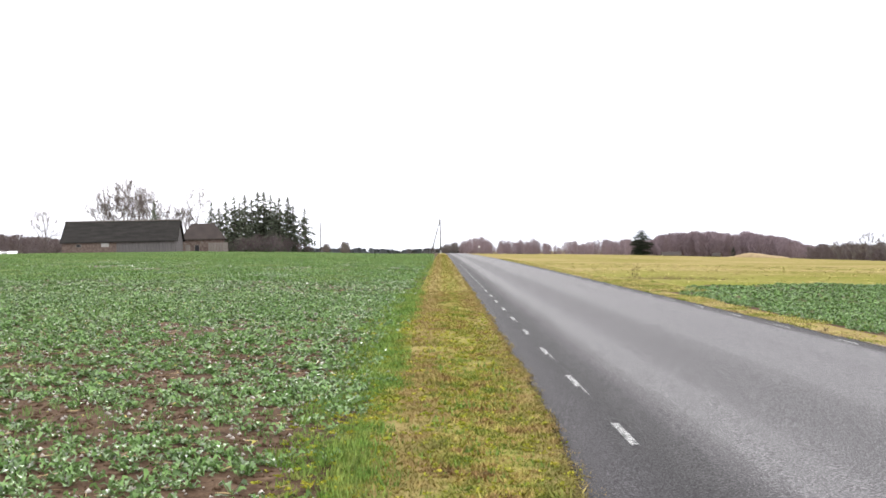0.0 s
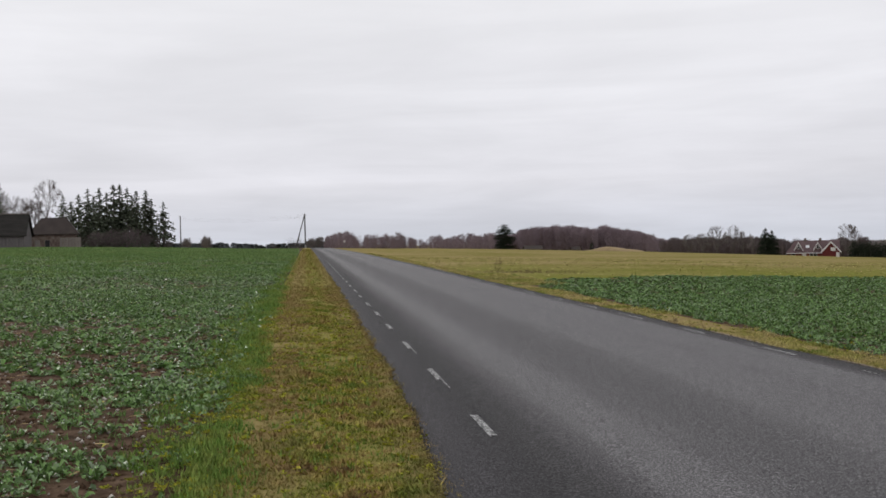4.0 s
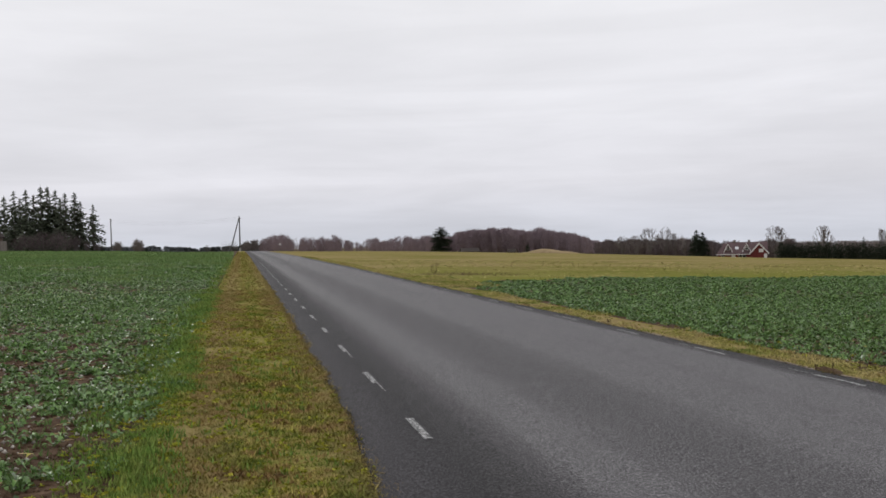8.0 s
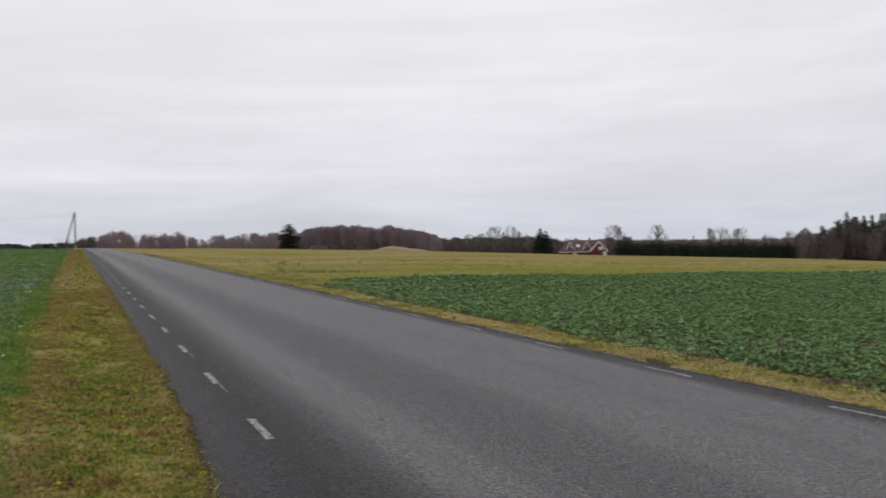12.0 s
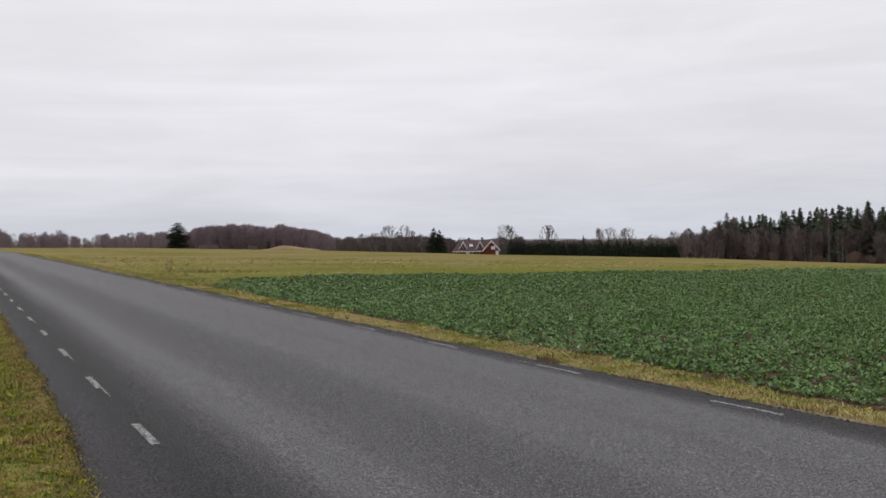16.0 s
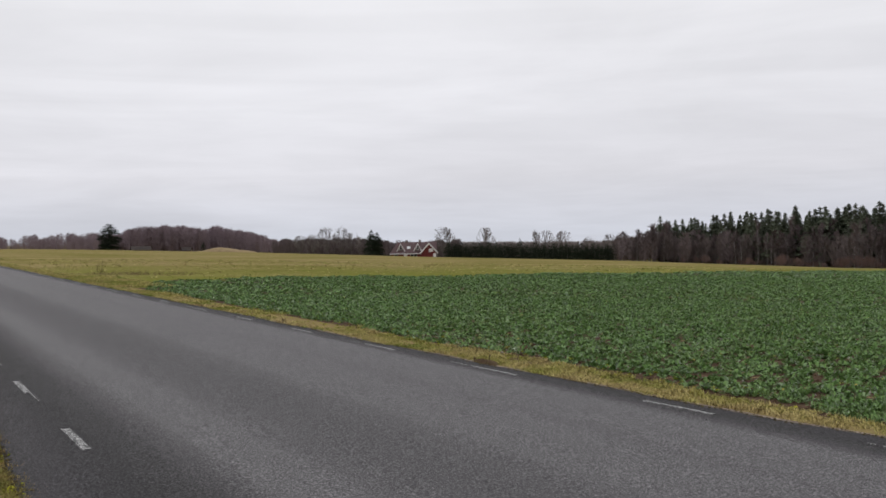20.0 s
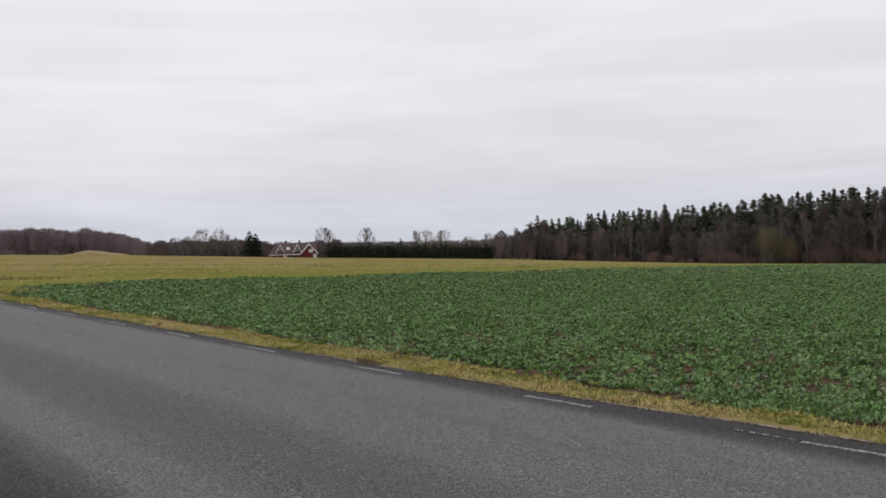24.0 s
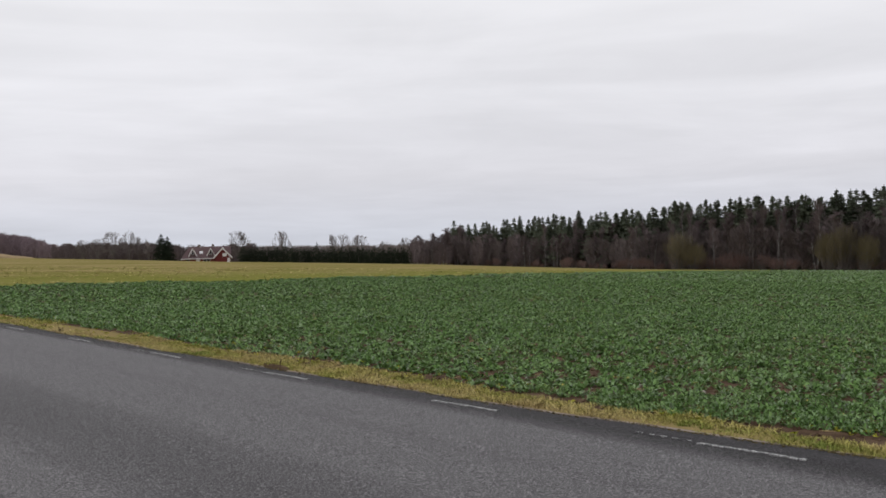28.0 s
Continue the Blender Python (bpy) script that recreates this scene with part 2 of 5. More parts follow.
BARK = material("grey_brown_bark", [(0.3, (0.075, 0.065, 0.060)), (0.7, (0.16, 0.140, 0.130))], 1.5, 8, 0.95, 0.4, vary=0.2)
TWIG = material("bare_twigs", [(0.3, (0.125, 0.107, 0.102)), (0.7, (0.215, 0.185, 0.178))], 0.4, 8, 0.95, 0.0, vary=0.2, island=0.25)
TWIG_R = material("reddish_twigs", [(0.3, (0.090, 0.070, 0.070)), (0.7, (0.162, 0.128, 0.130))], 0.1, 9, 0.95, 0.0, vary=0.25, island=0.3)
THICKET = material("sapling_twigs", [(0.3, (0.105, 0.086, 0.085)), (0.7, (0.185, 0.154, 0.150))], 0.1, 9, 0.95, 0.0, spec=0.0, island=0.25)
BRUSH = material("dark_red_brush", [(0.3, (0.112, 0.070, 0.062)), (0.7, (0.200, 0.126, 0.112))], 0.2, 9, 0.95, 0.0, vary=0.2, island=0.3)
TWIG_O = material("olive_willow_twigs", [(0.3, (0.095, 0.079, 0.044)), (0.7, (0.155, 0.128, 0.072))], 0.3, 8, 0.95, 0.0, vary=0.15, island=0.25)
# haze of the distance mixed into the twig colour: paler, more mauve than TWIG_R
HAZY_TWIG = material("far_wood_twigs", [(0.3, (0.150, 0.115, 0.128)), (0.7, (0.275, 0.216, 0.234))], 0.03, 14, 0.95, 0.0, spec=0.0, island=0.22)
BIRCH = material("birch_bark", [(0.36, (0.08, 0.074, 0.072)), (0.48, (0.20, 0.19, 0.185)), (0.66, (0.42, 0.40, 0.385))], 0.8, 6, 0.8, 0.2, vary=0.45)
NEEDLE = material("spruce_needles", [(0.3, (0.080, 0.094, 0.070)), (0.7, (0.142, 0.158, 0.112))], 0.5, 9, 0.9, 0.0, spec=0.0, vary=0.25, island=0.35)
HEDGE_N = material("dark_hedge_needles", [(0.3, (0.022, 0.030, 0.021)), (0.7, (0.045, 0.056, 0.038))], 0.5, 9, 0.9, 0.0, spec=0.0, vary=0.15, island=0.3)
PINE = material("pine_needles", [(0.3, (0.032, 0.044, 0.026)), (0.7, (0.060, 0.074, 0.044))], 0.5, 9, 0.9, 0.0, spec=0.0, vary=0.2, island=0.35)
FAR_N = material("far_wood_needles", [(0.3, (0.060, 0.068, 0.075)), (0.7, (0.090, 0.098, 0.105))], 0.02, 20, 0.95, 0.0, island=0.2)
BARN_ROOF = material("dark_weathered_roof", [(0.3, (0.018, 0.017, 0.016)), (0.7, (0.040, 0.037, 0.034))], 0.4, 12, 0.9, 0.4, (1, 6, 1), spec=0.1)
BARN_WALL = material("weathered_grey_boards", [(0.3, (0.080, 0.074, 0.074)), (0.7, (0.165, 0.153, 0.152))], 0.7, 8, 0.9, 0.4, (6, 6, 0.5))
MASONRY = material("old_brown_masonry", [(0.3, (0.080, 0.056, 0.048)), (0.5, (0.135, 0.098, 0.082)), (0.7, (0.24, 0.205, 0.18))], 2.2, 4, 0.9, 0.5)
SHED_ROOF = material("brown_shed_roof", [(0.3, (0.032, 0.026, 0.024)), (0.7, (0.062, 0.048, 0.043))], 0.5, 10, 0.9, 0.4)
PALE_BOARD = material("pale_weathered_boards", [(0.3, (0.15, 0.13, 0.115)), (0.7, (0.26, 0.235, 0.21))], 0.8, 8, 0.9, 0.3, (5, 5, 0.6))
RED_BOARD = material("red_painted_boards", [(0.3, (0.10, 0.014, 0.014)), (0.7, (0.15, 0.026, 0.024))], 0.8, 8, 0.7, 0.2, (5, 5, 0.6))
WHITE = material("white_painted_wood", [(0.3, (0.62, 0.60, 0.60)), (0.7, (0.78, 0.76, 0.76))], 1.0, 8, 0.6, 0.05)
TILE = material("reddish_roof_tiles", [(0.3, (0.100, 0.068, 0.070)), (0.7, (0.155, 0.110, 0.112))], 0.6, 10, 0.85, 0.3, spec=0.0)
DARK = material("dark_opening", [(0.3, (0.012, 0.012, 0.014)), (0.7, (0.025, 0.025, 0.028))], 1.0, 6, 0.4, 0.0)
PLASTIC = material("white_greenhouse_film", [(0.3, (0.62, 0.63, 0.65)), (0.7, (0.78, 0.79, 0.81))], 0.6, 8, 0.35, 0.05, spec=0.5)
POLE = material("tarred_wood_pole", [(0.3, (0.045, 0.040, 0.037)), (0.7, (0.095, 0.085, 0.078))], 1.0, 9, 0.9, 0.3, (4, 4, 0.4))
CONCRETE = material("pale_concrete", [(0.3, (0.34, 0.33, 0.32)), (0.7, (0.48, 0.47, 0.45))], 1.5, 9, 0.9, 0.3)
METAL = material("dull_grey_metal", [(0.3, (0.16, 0.16, 0.17)), (0.7, (0.25, 0.25, 0.26))], 2.0, 9, 0.5, 0.05, metal=0.6)
PORCELAIN = material("brown_porcelain", [(0.3, (0.10, 0.06, 0.045)), (0.7, (0.14, 0.08, 0.06))], 3.0, 5, 0.25, 0.0, spec=0.5)
MOUND = material("pale_straw_mound", [(0.3, (0.22, 0.165, 0.095)), (0.7, (0.38, 0.29, 0.175))], 0.6, 9, 0.95, 0.6, spec=0.0)


def thin_leaf(m, share):
    """Lets part of the light through, as thin leaves do."""
    n, l = m.node_tree.nodes, m.node_tree.links
    b = n["Principled BSDF"]
    tr, mx = n.new("ShaderNodeBsdfTranslucent"), n.new("ShaderNodeMixShader")
    l.new(b.inputs["Base Color"].links[0].from_socket, tr.inputs["Color"])
    mx.inputs[0].default_value = share
    l.new(b.outputs[0], mx.inputs[1])
    l.new(tr.outputs[0], mx.inputs[2])
    l.new(mx.outputs[0], n["Material Output"].inputs["Surface"])


for leafy in (LEAF, BLADE_G, SOWN, WEED):
    thin_leaf(leafy, 0.22)


def green_strip(m):
    """Greener grass along the edge of the right-hand crop, fading into the drier meadow."""
    n, l = m.node_tree.nodes, m.node_tree.links
    b = n["Principled BSDF"]
    tc = n.new("ShaderNodeTexCoord")
    dot = n.new("ShaderNodeVectorMath")
    dot.operation = "DOT_PRODUCT"
    dot.inputs[1].default_value = (-0.195, 1, 0)
    l.new(tc.outputs["Object"], dot.inputs[0])
    wob = n.new("ShaderNodeTexNoise")
    wob.inputs["Scale"].default_value = 0.12
    wob.inputs["Detail"].default_value = 5
    l.new(tc.outputs["Object"], wob.inputs["Vector"])
    add = n.new("ShaderNodeMath")
    add.operation = "MULTIPLY_ADD"
    l.new(wob.outputs["Fac"], add.inputs[0])
    add.inputs[1].default_value = 40
    l.new(dot.outputs["Value"], add.inputs[2])
    mr = n.new("ShaderNodeMapRange")
    mr.inputs["From Min"].default_value, mr.inputs["From Max"].default_value = 58, 82
    mr.inputs["To Min"].default_value, mr.inputs["To Max"].default_value = 0.8, 0.0
    l.new(add.outputs[0], mr.inputs["Value"])
    mul = n.new("ShaderNodeMix")
    mul.data_type = "RGBA"
    l.new(mr.outputs[0], mul.inputs["Factor"])
    l.new(b.inputs["Base Color"].links[0].from_socket, mul.inputs["A"])
    mul.inputs["B"].default_value = (0.150, 0.168, 0.032, 1)
    l.new(mul.outputs["Result"], b.inputs["Base Color"])


green_strip(STUBBLE)


def verge_bands(m, brown):
    """A worn brownish track along the verge, and brown turf beside the asphalt."""
    n, l = m.node_tree.nodes, m.node_tree.links
    b = n["Principled BSDF"]
    tc, sp = n.new("ShaderNodeTexCoord"), n.new("ShaderNodeSeparateXYZ")
    l.new(tc.outputs["Object"], sp.inputs[0])
    wob = n.new("ShaderNodeTexNoise")
    wob.inputs["Scale"].default_value, wob.inputs["Detail"].default_value = 1.6, 5
    l.new(tc.outputs["Object"], wob.inputs["Vector"])
    add = n.new("ShaderNodeMath")
    add.operation = "MULTIPLY_ADD"
    l.new(wob.outputs["Fac"], add.inputs[0])
    add.inputs[1].default_value = 0.6
    l.new(sp.outputs["X"], add.inputs[2])
    mr = n.new("ShaderNodeMapRange")
    mr.inputs["From Min"].default_value, mr.inputs["From Max"].default_value = -0.8, 1.3
    l.new(add.outputs[0], mr.inputs["Value"])
    rp = n.new("ShaderNodeValToRGB")
    e = rp.color_ramp.elements
    e[0].position, e[0].color = 0.05, (0.2, 0.2, 0.2, 1)
    e[1].position, e[1].color = 1.0, (0.8, 0.8, 0.8, 1)
    for x, k in ((0.22, 0.15), (0.28, 0.75), (0.40, 0.6), (0.52, 0.12), (0.70, 0.08), (0.82, 0.45)):
        e.new(x).color = (k, k, k, 1)
    l.new(mr.outputs[0], rp.inputs[0])
    mul = n.new("ShaderNodeMix")
    mul.data_type = "RGBA"
    l.new(rp.outputs[0], mul.inputs["Factor"])
    l.new(b.inputs["Base Color"].links[0].from_socket, mul.inputs["A"])
    mul.inputs["B"].default_value = (*brown, 1)
    l.new(mul.outputs["Result"], b.inputs["Base Color"])


verge_bands(BLADE, (0.268, 0.198, 0.088))
verge_bands(VERGE, (0.270, 0.205, 0.098))


def asphalt():
    """Worn asphalt: coarse grit, and smoother paler wheel paths that run along the road."""
    m = material("worn_asphalt", [(0.36, (0.016, 0.015, 0.016)), (0.5, (0.092, 0.088, 0.091)), (0.60, (0.26, 0.25, 0.256)), (0.68, (0.50, 0.49, 0.49))], 58, 2.8, 0.7, 0.6, spec=0.1, fine_mix=0.5)
    n, l = m.node_tree.nodes, m.node_tree.links
    b = n["Principled BSDF"]
    tc = n.new("ShaderNodeTexCoord")
    sp = n.new("ShaderNodeSeparateXYZ")
    l.new(tc.outputs["Object"], sp.inputs[0])
    mp = n.new("ShaderNodeMapping")
    mp.inputs["Scale"].default_value = (2.2, 0.06, 1)
    l.new(tc.outputs["Object"], mp.inputs[0])
    wob = n.new("ShaderNodeTexNoise")
    wob.inputs["Scale"].default_value = 1.0
    wob.inputs["Detail"].default_value = 7
    l.new(mp.outputs[0], wob.inputs["Vector"])
    add = n.new("ShaderNodeMath")
    add.operation = "MULTIPLY_ADD"
    l.new(wob.outputs["Fac"], add.inputs[0])
    add.inputs[1].default_value = 0.4
    l.new(sp.outputs["X"], add.inputs[2])
    mr = n.new("ShaderNodeMapRange")
    mr.inputs["From Min"].default_value, mr.inputs["From Max"].default_value = ROAD_L + 0.2, ROAD_R + 0.2
    l.new(add.outputs[0], mr.inputs["Value"])
    rp = n.new("ShaderNodeValToRGB")
    rp.color_ramp.interpolation = "CARDINAL"
    e = rp.color_ramp.elements
    e[0].position, e[0].color = 0.0, (0.42, 0.41, 0.43, 1)
    e[1].position, e[1].color = 1.0, (0.34, 0.33, 0.34, 1)
    for x, k in ((1.5, 0.33), (1.85, 0.56), (2.15, 0.92), (2.42, 1.1), (2.7, 0.90), (3.05, 0.80), (3.6, 0.78), (4.05, 0.9), (4.5, 1.2), (4.95, 1.22), (5.3, 0.94), (5.62, 1.15), (5.88, 1.6), (6.12, 1.85), (6.38, 1.05), (6.55, 0.62), (6.75, 0.42)):
        e.new((x - ROAD_L) / (ROAD_R - ROAD_L)).color = (k, k * 0.995, k * 1.0, 1)
    l.new(mr.outputs[0], rp.inputs[0])
    mul = n.new("ShaderNodeMix")
    mul.data_type, mul.blend_type = "RGBA", "MULTIPLY"
    mul.inputs["Factor"].default_value = 1.0
    l.new(b.inputs["Base Color"].links[0].from_socket, mul.inputs["A"])
    l.new(rp.outputs[0], mul.inputs["B"])
    l.new(mul.outputs["Result"], b.inputs["Base Color"])
    # the polished wheel paths shine more
    gl = n.new("ShaderNodeMapRange")
    gl.inputs["From Min"].default_value, gl.inputs["From Max"].default_value = 0.65, 1.6
    gl.inputs["To Min"].default_value, gl.inputs["To Max"].default_value = 0.08, 0.42
    l.new(rp.outputs[0], gl.inputs["Value"])
    l.new(gl.outputs[0], b.inputs["Specular IOR Level"])
    return m


ROAD_L, ROAD_R = 0.88, 6.94
ASPHALT = asphalt()


# ---- the lie of the land ----
EYE, SLOPE_X, SLOPE_Y = 1.55, -0.035, 0.005
# rim of the near fields: bearing (left of the road's line is +), angle above the eye's level, distance
RIM = [(75, 0.34, 215), (30, 0.34, 215), (21.6, 0.29, 212), (15, 0.23, 212), (7.9, 0.02, 235), (3, -0.17, 250), (0, -0.22, 260), (-9.6, -0.50, 300),
       (-20, -0.93, 300), (-30.7, -1.44, 300), (-41.3, -1.83, 300), (-47, -2.10, 290), (-54, -2.42, 270), (-68, -2.56, 250), (-130, -2.6, 250)]
R_AZ = np.array([r[0] for r in RIM][::-1], float)
R_EL = np.radians([r[1] for r in RIM][::-1])
R_D = np.array([r[2] for r in RIM][::-1], float)


def smooth(v):
    v = np.clip(v, 0, 1)
    return v * v * (3 - 2 * v)


def bearing(x, y):
    return np.degrees(np.arctan2(-np.asarray(x, float), np.asarray(y, float)))


def rim_distance(az):
    return np.interp(az, R_AZ, R_D)


def gz(x, y):
    """Height of the land."""
    x, y = np.asarray(x, float), np.asarray(y, float)
    d = np.hypot(x, y) + 1e-6
    az = bearing(x, y)
    plane = (SLOPE_X * x + SLOPE_Y * y) / d
    far, el = rim_distance(az), np.tan(np.interp(az, R_AZ, R_EL))
    w = smooth((az + 130) / 40) * smooth((75 - az) / 40)
    slope = plane + (el + EYE / far - plane) * smooth((d - 22) / (far - 22)) * w
    beyond = np.maximum(d - far, 0)
    near = d * slope - 0.05
    e_far = el * (1 - 0.45 * (1 - np.exp(-beyond / 800)))
    out = (EYE + d * e_far) * w + d * plane * (1 - w) - 1.5 * smooth(beyond / 60) - 0.05
    return np.where(d > far, out, near)


def bend(x, y):
    """The road widens a little towards its near end, and its rims waver."""
    x, y = np.asarray(x, float), np.asarray(y, float)
    right = 0.0032 * np.clip(13 - y, 0, 16) ** 2 * np.clip((x - 3) / 4, 0, 1)
    waver = 0.022 * np.sin(y * 1.7) + 0.014 * np.sin(y * 3.9 + 1) + 0.02 * np.sin(y * 0.6 + 2)
    rim = np.clip((x - 6.72) / 0.12, 0, 1) * np.clip((7.6 - x) / 0.4, 0, 1)
    left = np.clip((1.15 - x) / 0.25, 0, 1) * np.clip((x - 0.2) / 0.5, 0, 1)
    return right + (waver + 0.005 * np.clip(9 - y, 0, 6) ** 2) * rim + left * (waver * 0.6 + 0.03 - 0.0020 * np.clip(14 - y, 0, 10) ** 2)


def at(az, d):
    a = radians(az)
    return -d * math.sin(a), d * math.cos(a)


def height_for(az, d, el):
    """Height of a thing on the land whose top shows at the angle el."""
    x, y = at(az, d)
    return d * math.tan(radians(el)) + EYE - float(gz(x, y))


# ---- mesh helpers ----
class Mesher:
    def __init__(self):
        self.v, self.f = [], []

    def tube(self, p, q, r0, r1, n=5):
        d = (q - p)
        if d.length < 1e-6:
            return
        d.normalize()
        a = d.orthogonal().normalized()
        b = d.cross(a)
        s = len(self.v)
        for c, r in ((p, r0), (q, r1)):
            for k in range(n):
                t = 2 * math.pi * k / n
                self.v.append(c + (a * math.cos(t) + b * math.sin(t)) * r)
        for k in range(n):
            self.f.append((s + k, s + (k + 1) % n, s + n + (k + 1) % n, s + n + k))

    def tri(self, a, b, c):
        s = len(self.v)
        self.v += [a, b, c]
        self.f.append((s, s + 1, s + 2))

    def poly(self, *pts):
        s = len(self.v)
        self.v += [Vector(p) for p in pts]
        self.f.append(tuple(range(s, s + len(pts))))

    def box(self, x0, x1, y0, y1, z0, z1):
        s = len(self.v)
        self.v += [Vector((x, y, z)) for z in (z0, z1) for y in (y0, y1) for x in (x0, x1)]
        for f in ((0, 2, 3, 1), (4, 5, 7, 6), (0, 1, 5, 4), (2, 6, 7, 3), (0, 4, 6, 2), (1, 3, 7, 5)):
            self.f.append(tuple(s + k for k in f))

    def slab(self, pts, up):
        """A flat polygon given thickness along the vector up."""
        s, n, up = len(self.v), len(pts), Vector(up)
        self.v += [Vector(p) for p in pts] + [Vector(p) + up for p in pts]
        self.f.append(tuple(range(s + n - 1, s - 1, -1)))
        self.f.append(tuple(range(s + n, s + 2 * n)))
        for k in range(n):
            self.f.append((s + k, s + (k + 1) % n, s + n + (k + 1) % n, s + n + k))

    def mesh(self, name, mat):
        m = bpy.data.meshes.new(name)
        m.from_pydata([tuple(v) for v in self.v], [], self.f)
        m.materials.append(mat)
        m.update()
        return m


def part(name, data, mat, parent, label=""):
    """One mesh object under a thing; data: a Mesher or a finished mesh."""
    m = data.mesh(name, mat) if isinstance(data, Mesher) else data
    ob = new(name, m)
    ob.parent = parent
    return tagged(ob, label) if label else ob


def array_mesh(name, verts, faces, mat):
    """verts (n, 3), faces (m, 3 or 4) as arrays."""
    m = bpy.data.meshes.new(name)
    k = faces.shape[1]
    m.vertices.add(len(verts))
    m.vertices.foreach_set("co", np.ascontiguousarray(verts, np.float32).ravel())
    m.loops.add(faces.size)
    m.loops.foreach_set("vertex_index", np.ascontiguousarray(faces, np.int32).ravel())
    m.polygons.add(len(faces))
    m.polygons.foreach_set("loop_start", np.arange(0, faces.size, k, dtype=np.int32))
    m.polygons.foreach_set("loop_total", np.full(len(faces), k, np.int32))
    m.materials.append(mat)
    m.update(calc_edges=True)
    return m


def scatter(templates, xyz, turn, size, lean=None):
    """Copies of small templates [(verts, faces)] at xyz, joined: verts and faces."""
    vs, fs, base = [], [], 0
    which = np.arange(len(xyz)) % len(templates)
    for i, (tv, tf) in enumerate(templates):
        k = np.where(which == i)[0]
        if not len(k):
            continue
        c, s = np.cos(turn[k])[:, None], np.sin(turn[k])[:, None]
        sz = size[k] if size.ndim == 2 else np.repeat(size[k][:, None], 3, 1)
        x, y, z = tv[None, :, 0] * sz[:, 0:1], tv[None, :, 1] * sz[:, 1:2], tv[None, :, 2] * sz[:, 2:3]
        p = np.stack([x * c - y * s, x * s + y * c, z], 2)
        p += xyz[k][:, None, :]
        vs.append(p.reshape(-1, 3))
        fs.append((tf[None] + (base + np.arange(len(k)) * len(tv))[:, None, None]).reshape(-1, tf.shape[1]))
        base += len(k) * len(tv)
    return np.concatenate(vs), np.concatenate(fs)


def sheet(name, xs, ys, lift, mat, keep=None, label="", category="", skirt=0.12):
    """A strip of ground that follows the land, with a skirt at its rim."""
    xs, ys = np.asarray(xs, float), np.asarray(ys, float)
    X, Y = np.meshgrid(xs, ys)
    X = X + bend(X, Y)
    Z = gz(X, Y) + lift
    nx, ny = len(xs), len(ys)
    ids = np.arange(nx * ny).reshape(ny, nx)
    q = np.stack([ids[:-1, :-1], ids[:-1, 1:], ids[1:, 1:], ids[1:, :-1]], 2).reshape(-1, 4)
    if keep is not None:
        cx, cy = (X[:-1, :-1] + X[1:, 1:]) / 2, (Y[:-1, :-1] + Y[1:, 1:]) / 2
        q = q[keep(cx, cy).ravel()]
    v = np.stack([X, Y, Z], 2).reshape(-1, 3)
    ed = np.concatenate([q[:, [k, (k + 1) % 4]] for k in range(4)])
    key = np.sort(ed, 1)
    _, inv, cnt = np.unique(key[:, 0] * len(v) + key[:, 1], return_inverse=True, return_counts=True)
    rim = ed[cnt[inv] == 1]
    low = v.copy()
    low[:, 2] -= skirt
    n = len(v)
    v = np.concatenate([v, low])
    q = np.concatenate([q, np.stack([rim[:, 1], rim[:, 0], rim[:, 0] + n, rim[:, 1] + n], 1)])
    used = np.unique(q)
    remap = np.zeros(len(v), int)
    remap[used] = np.arange(len(used))
    ob = new(name, array_mesh(name, v[used], remap[q], mat))
    return tagged(ob, label, category, kind="structure")


def steps(a, b, first, grow):
    out, s = [a], first
    sign = 1 if b > a else -1
    while abs(out[-1] - a) < abs(b - a):
        out.append(out[-1] + sign * s)
        s *= grow
    out[-1] = b
    return out


# ---- ground, fields, verges, road ----
rings = [0.0] + [0.5 * 1.085 ** k for k in range(111)]
ga = np.radians(np.arange(0, 360, 1.0))
gx = np.array([[-r * math.sin(t) for t in ga] for r in rings])
gy = np.array([[r * math.cos(t) for t in ga] for r in rings])
gv = np.stack([gx, gy, gz(gx, gy)], 2).reshape(-1, 3)
gi = np.arange(len(rings) * 360).reshape(len(rings), 360)
gj = np.roll(gi, -1, 1)
gf = np.stack([gi[:-1], gi[1:], gj[1:], gj[:-1]], 2).reshape(-1, 4)
tagged(new("ground", array_mesh("ground", gv, gf, STUBBLE)), "mown yellow-green meadow with dry stubble", "ground", kind="structure")

VERGE_L, VERGE_R = -0.86, 8.02
road_y = steps(0, -60, 0.4, 1.06)[::-1][:-1] + steps(0, 700, 0.3, 1.015)


def right_crop(x, y):
    x = x - bend(x, y)
    wav = 0.7 * np.sin(x * 0.9) + 0.9 * np.sin(x * 0.37 + 1) + 0.9 * np.sin(x * 2.3 + y * 1.9)
    return (x > VERGE_R + 0.16 * np.sin(y * 0.8) + 0.14 * np.sin(x * 7 + y * 2.3) + np.maximum(0, y - 33) * 0.36) & (y < 38.3 + 0.195 * x + wav) & (np.hypot(x, y) < rim_distance(bearing(x, y)) - 3)


def left_crop(x, y):
    return (x < VERGE_L + 0.1 * np.sin(y * 0.7) + 0.12 * np.sin(x * 9 + y * 3.1) - 0.008 * np.clip(y - 6, 0, 30)) & (np.hypot(x, y) < rim_distance(bearing(x, y)) + 12)


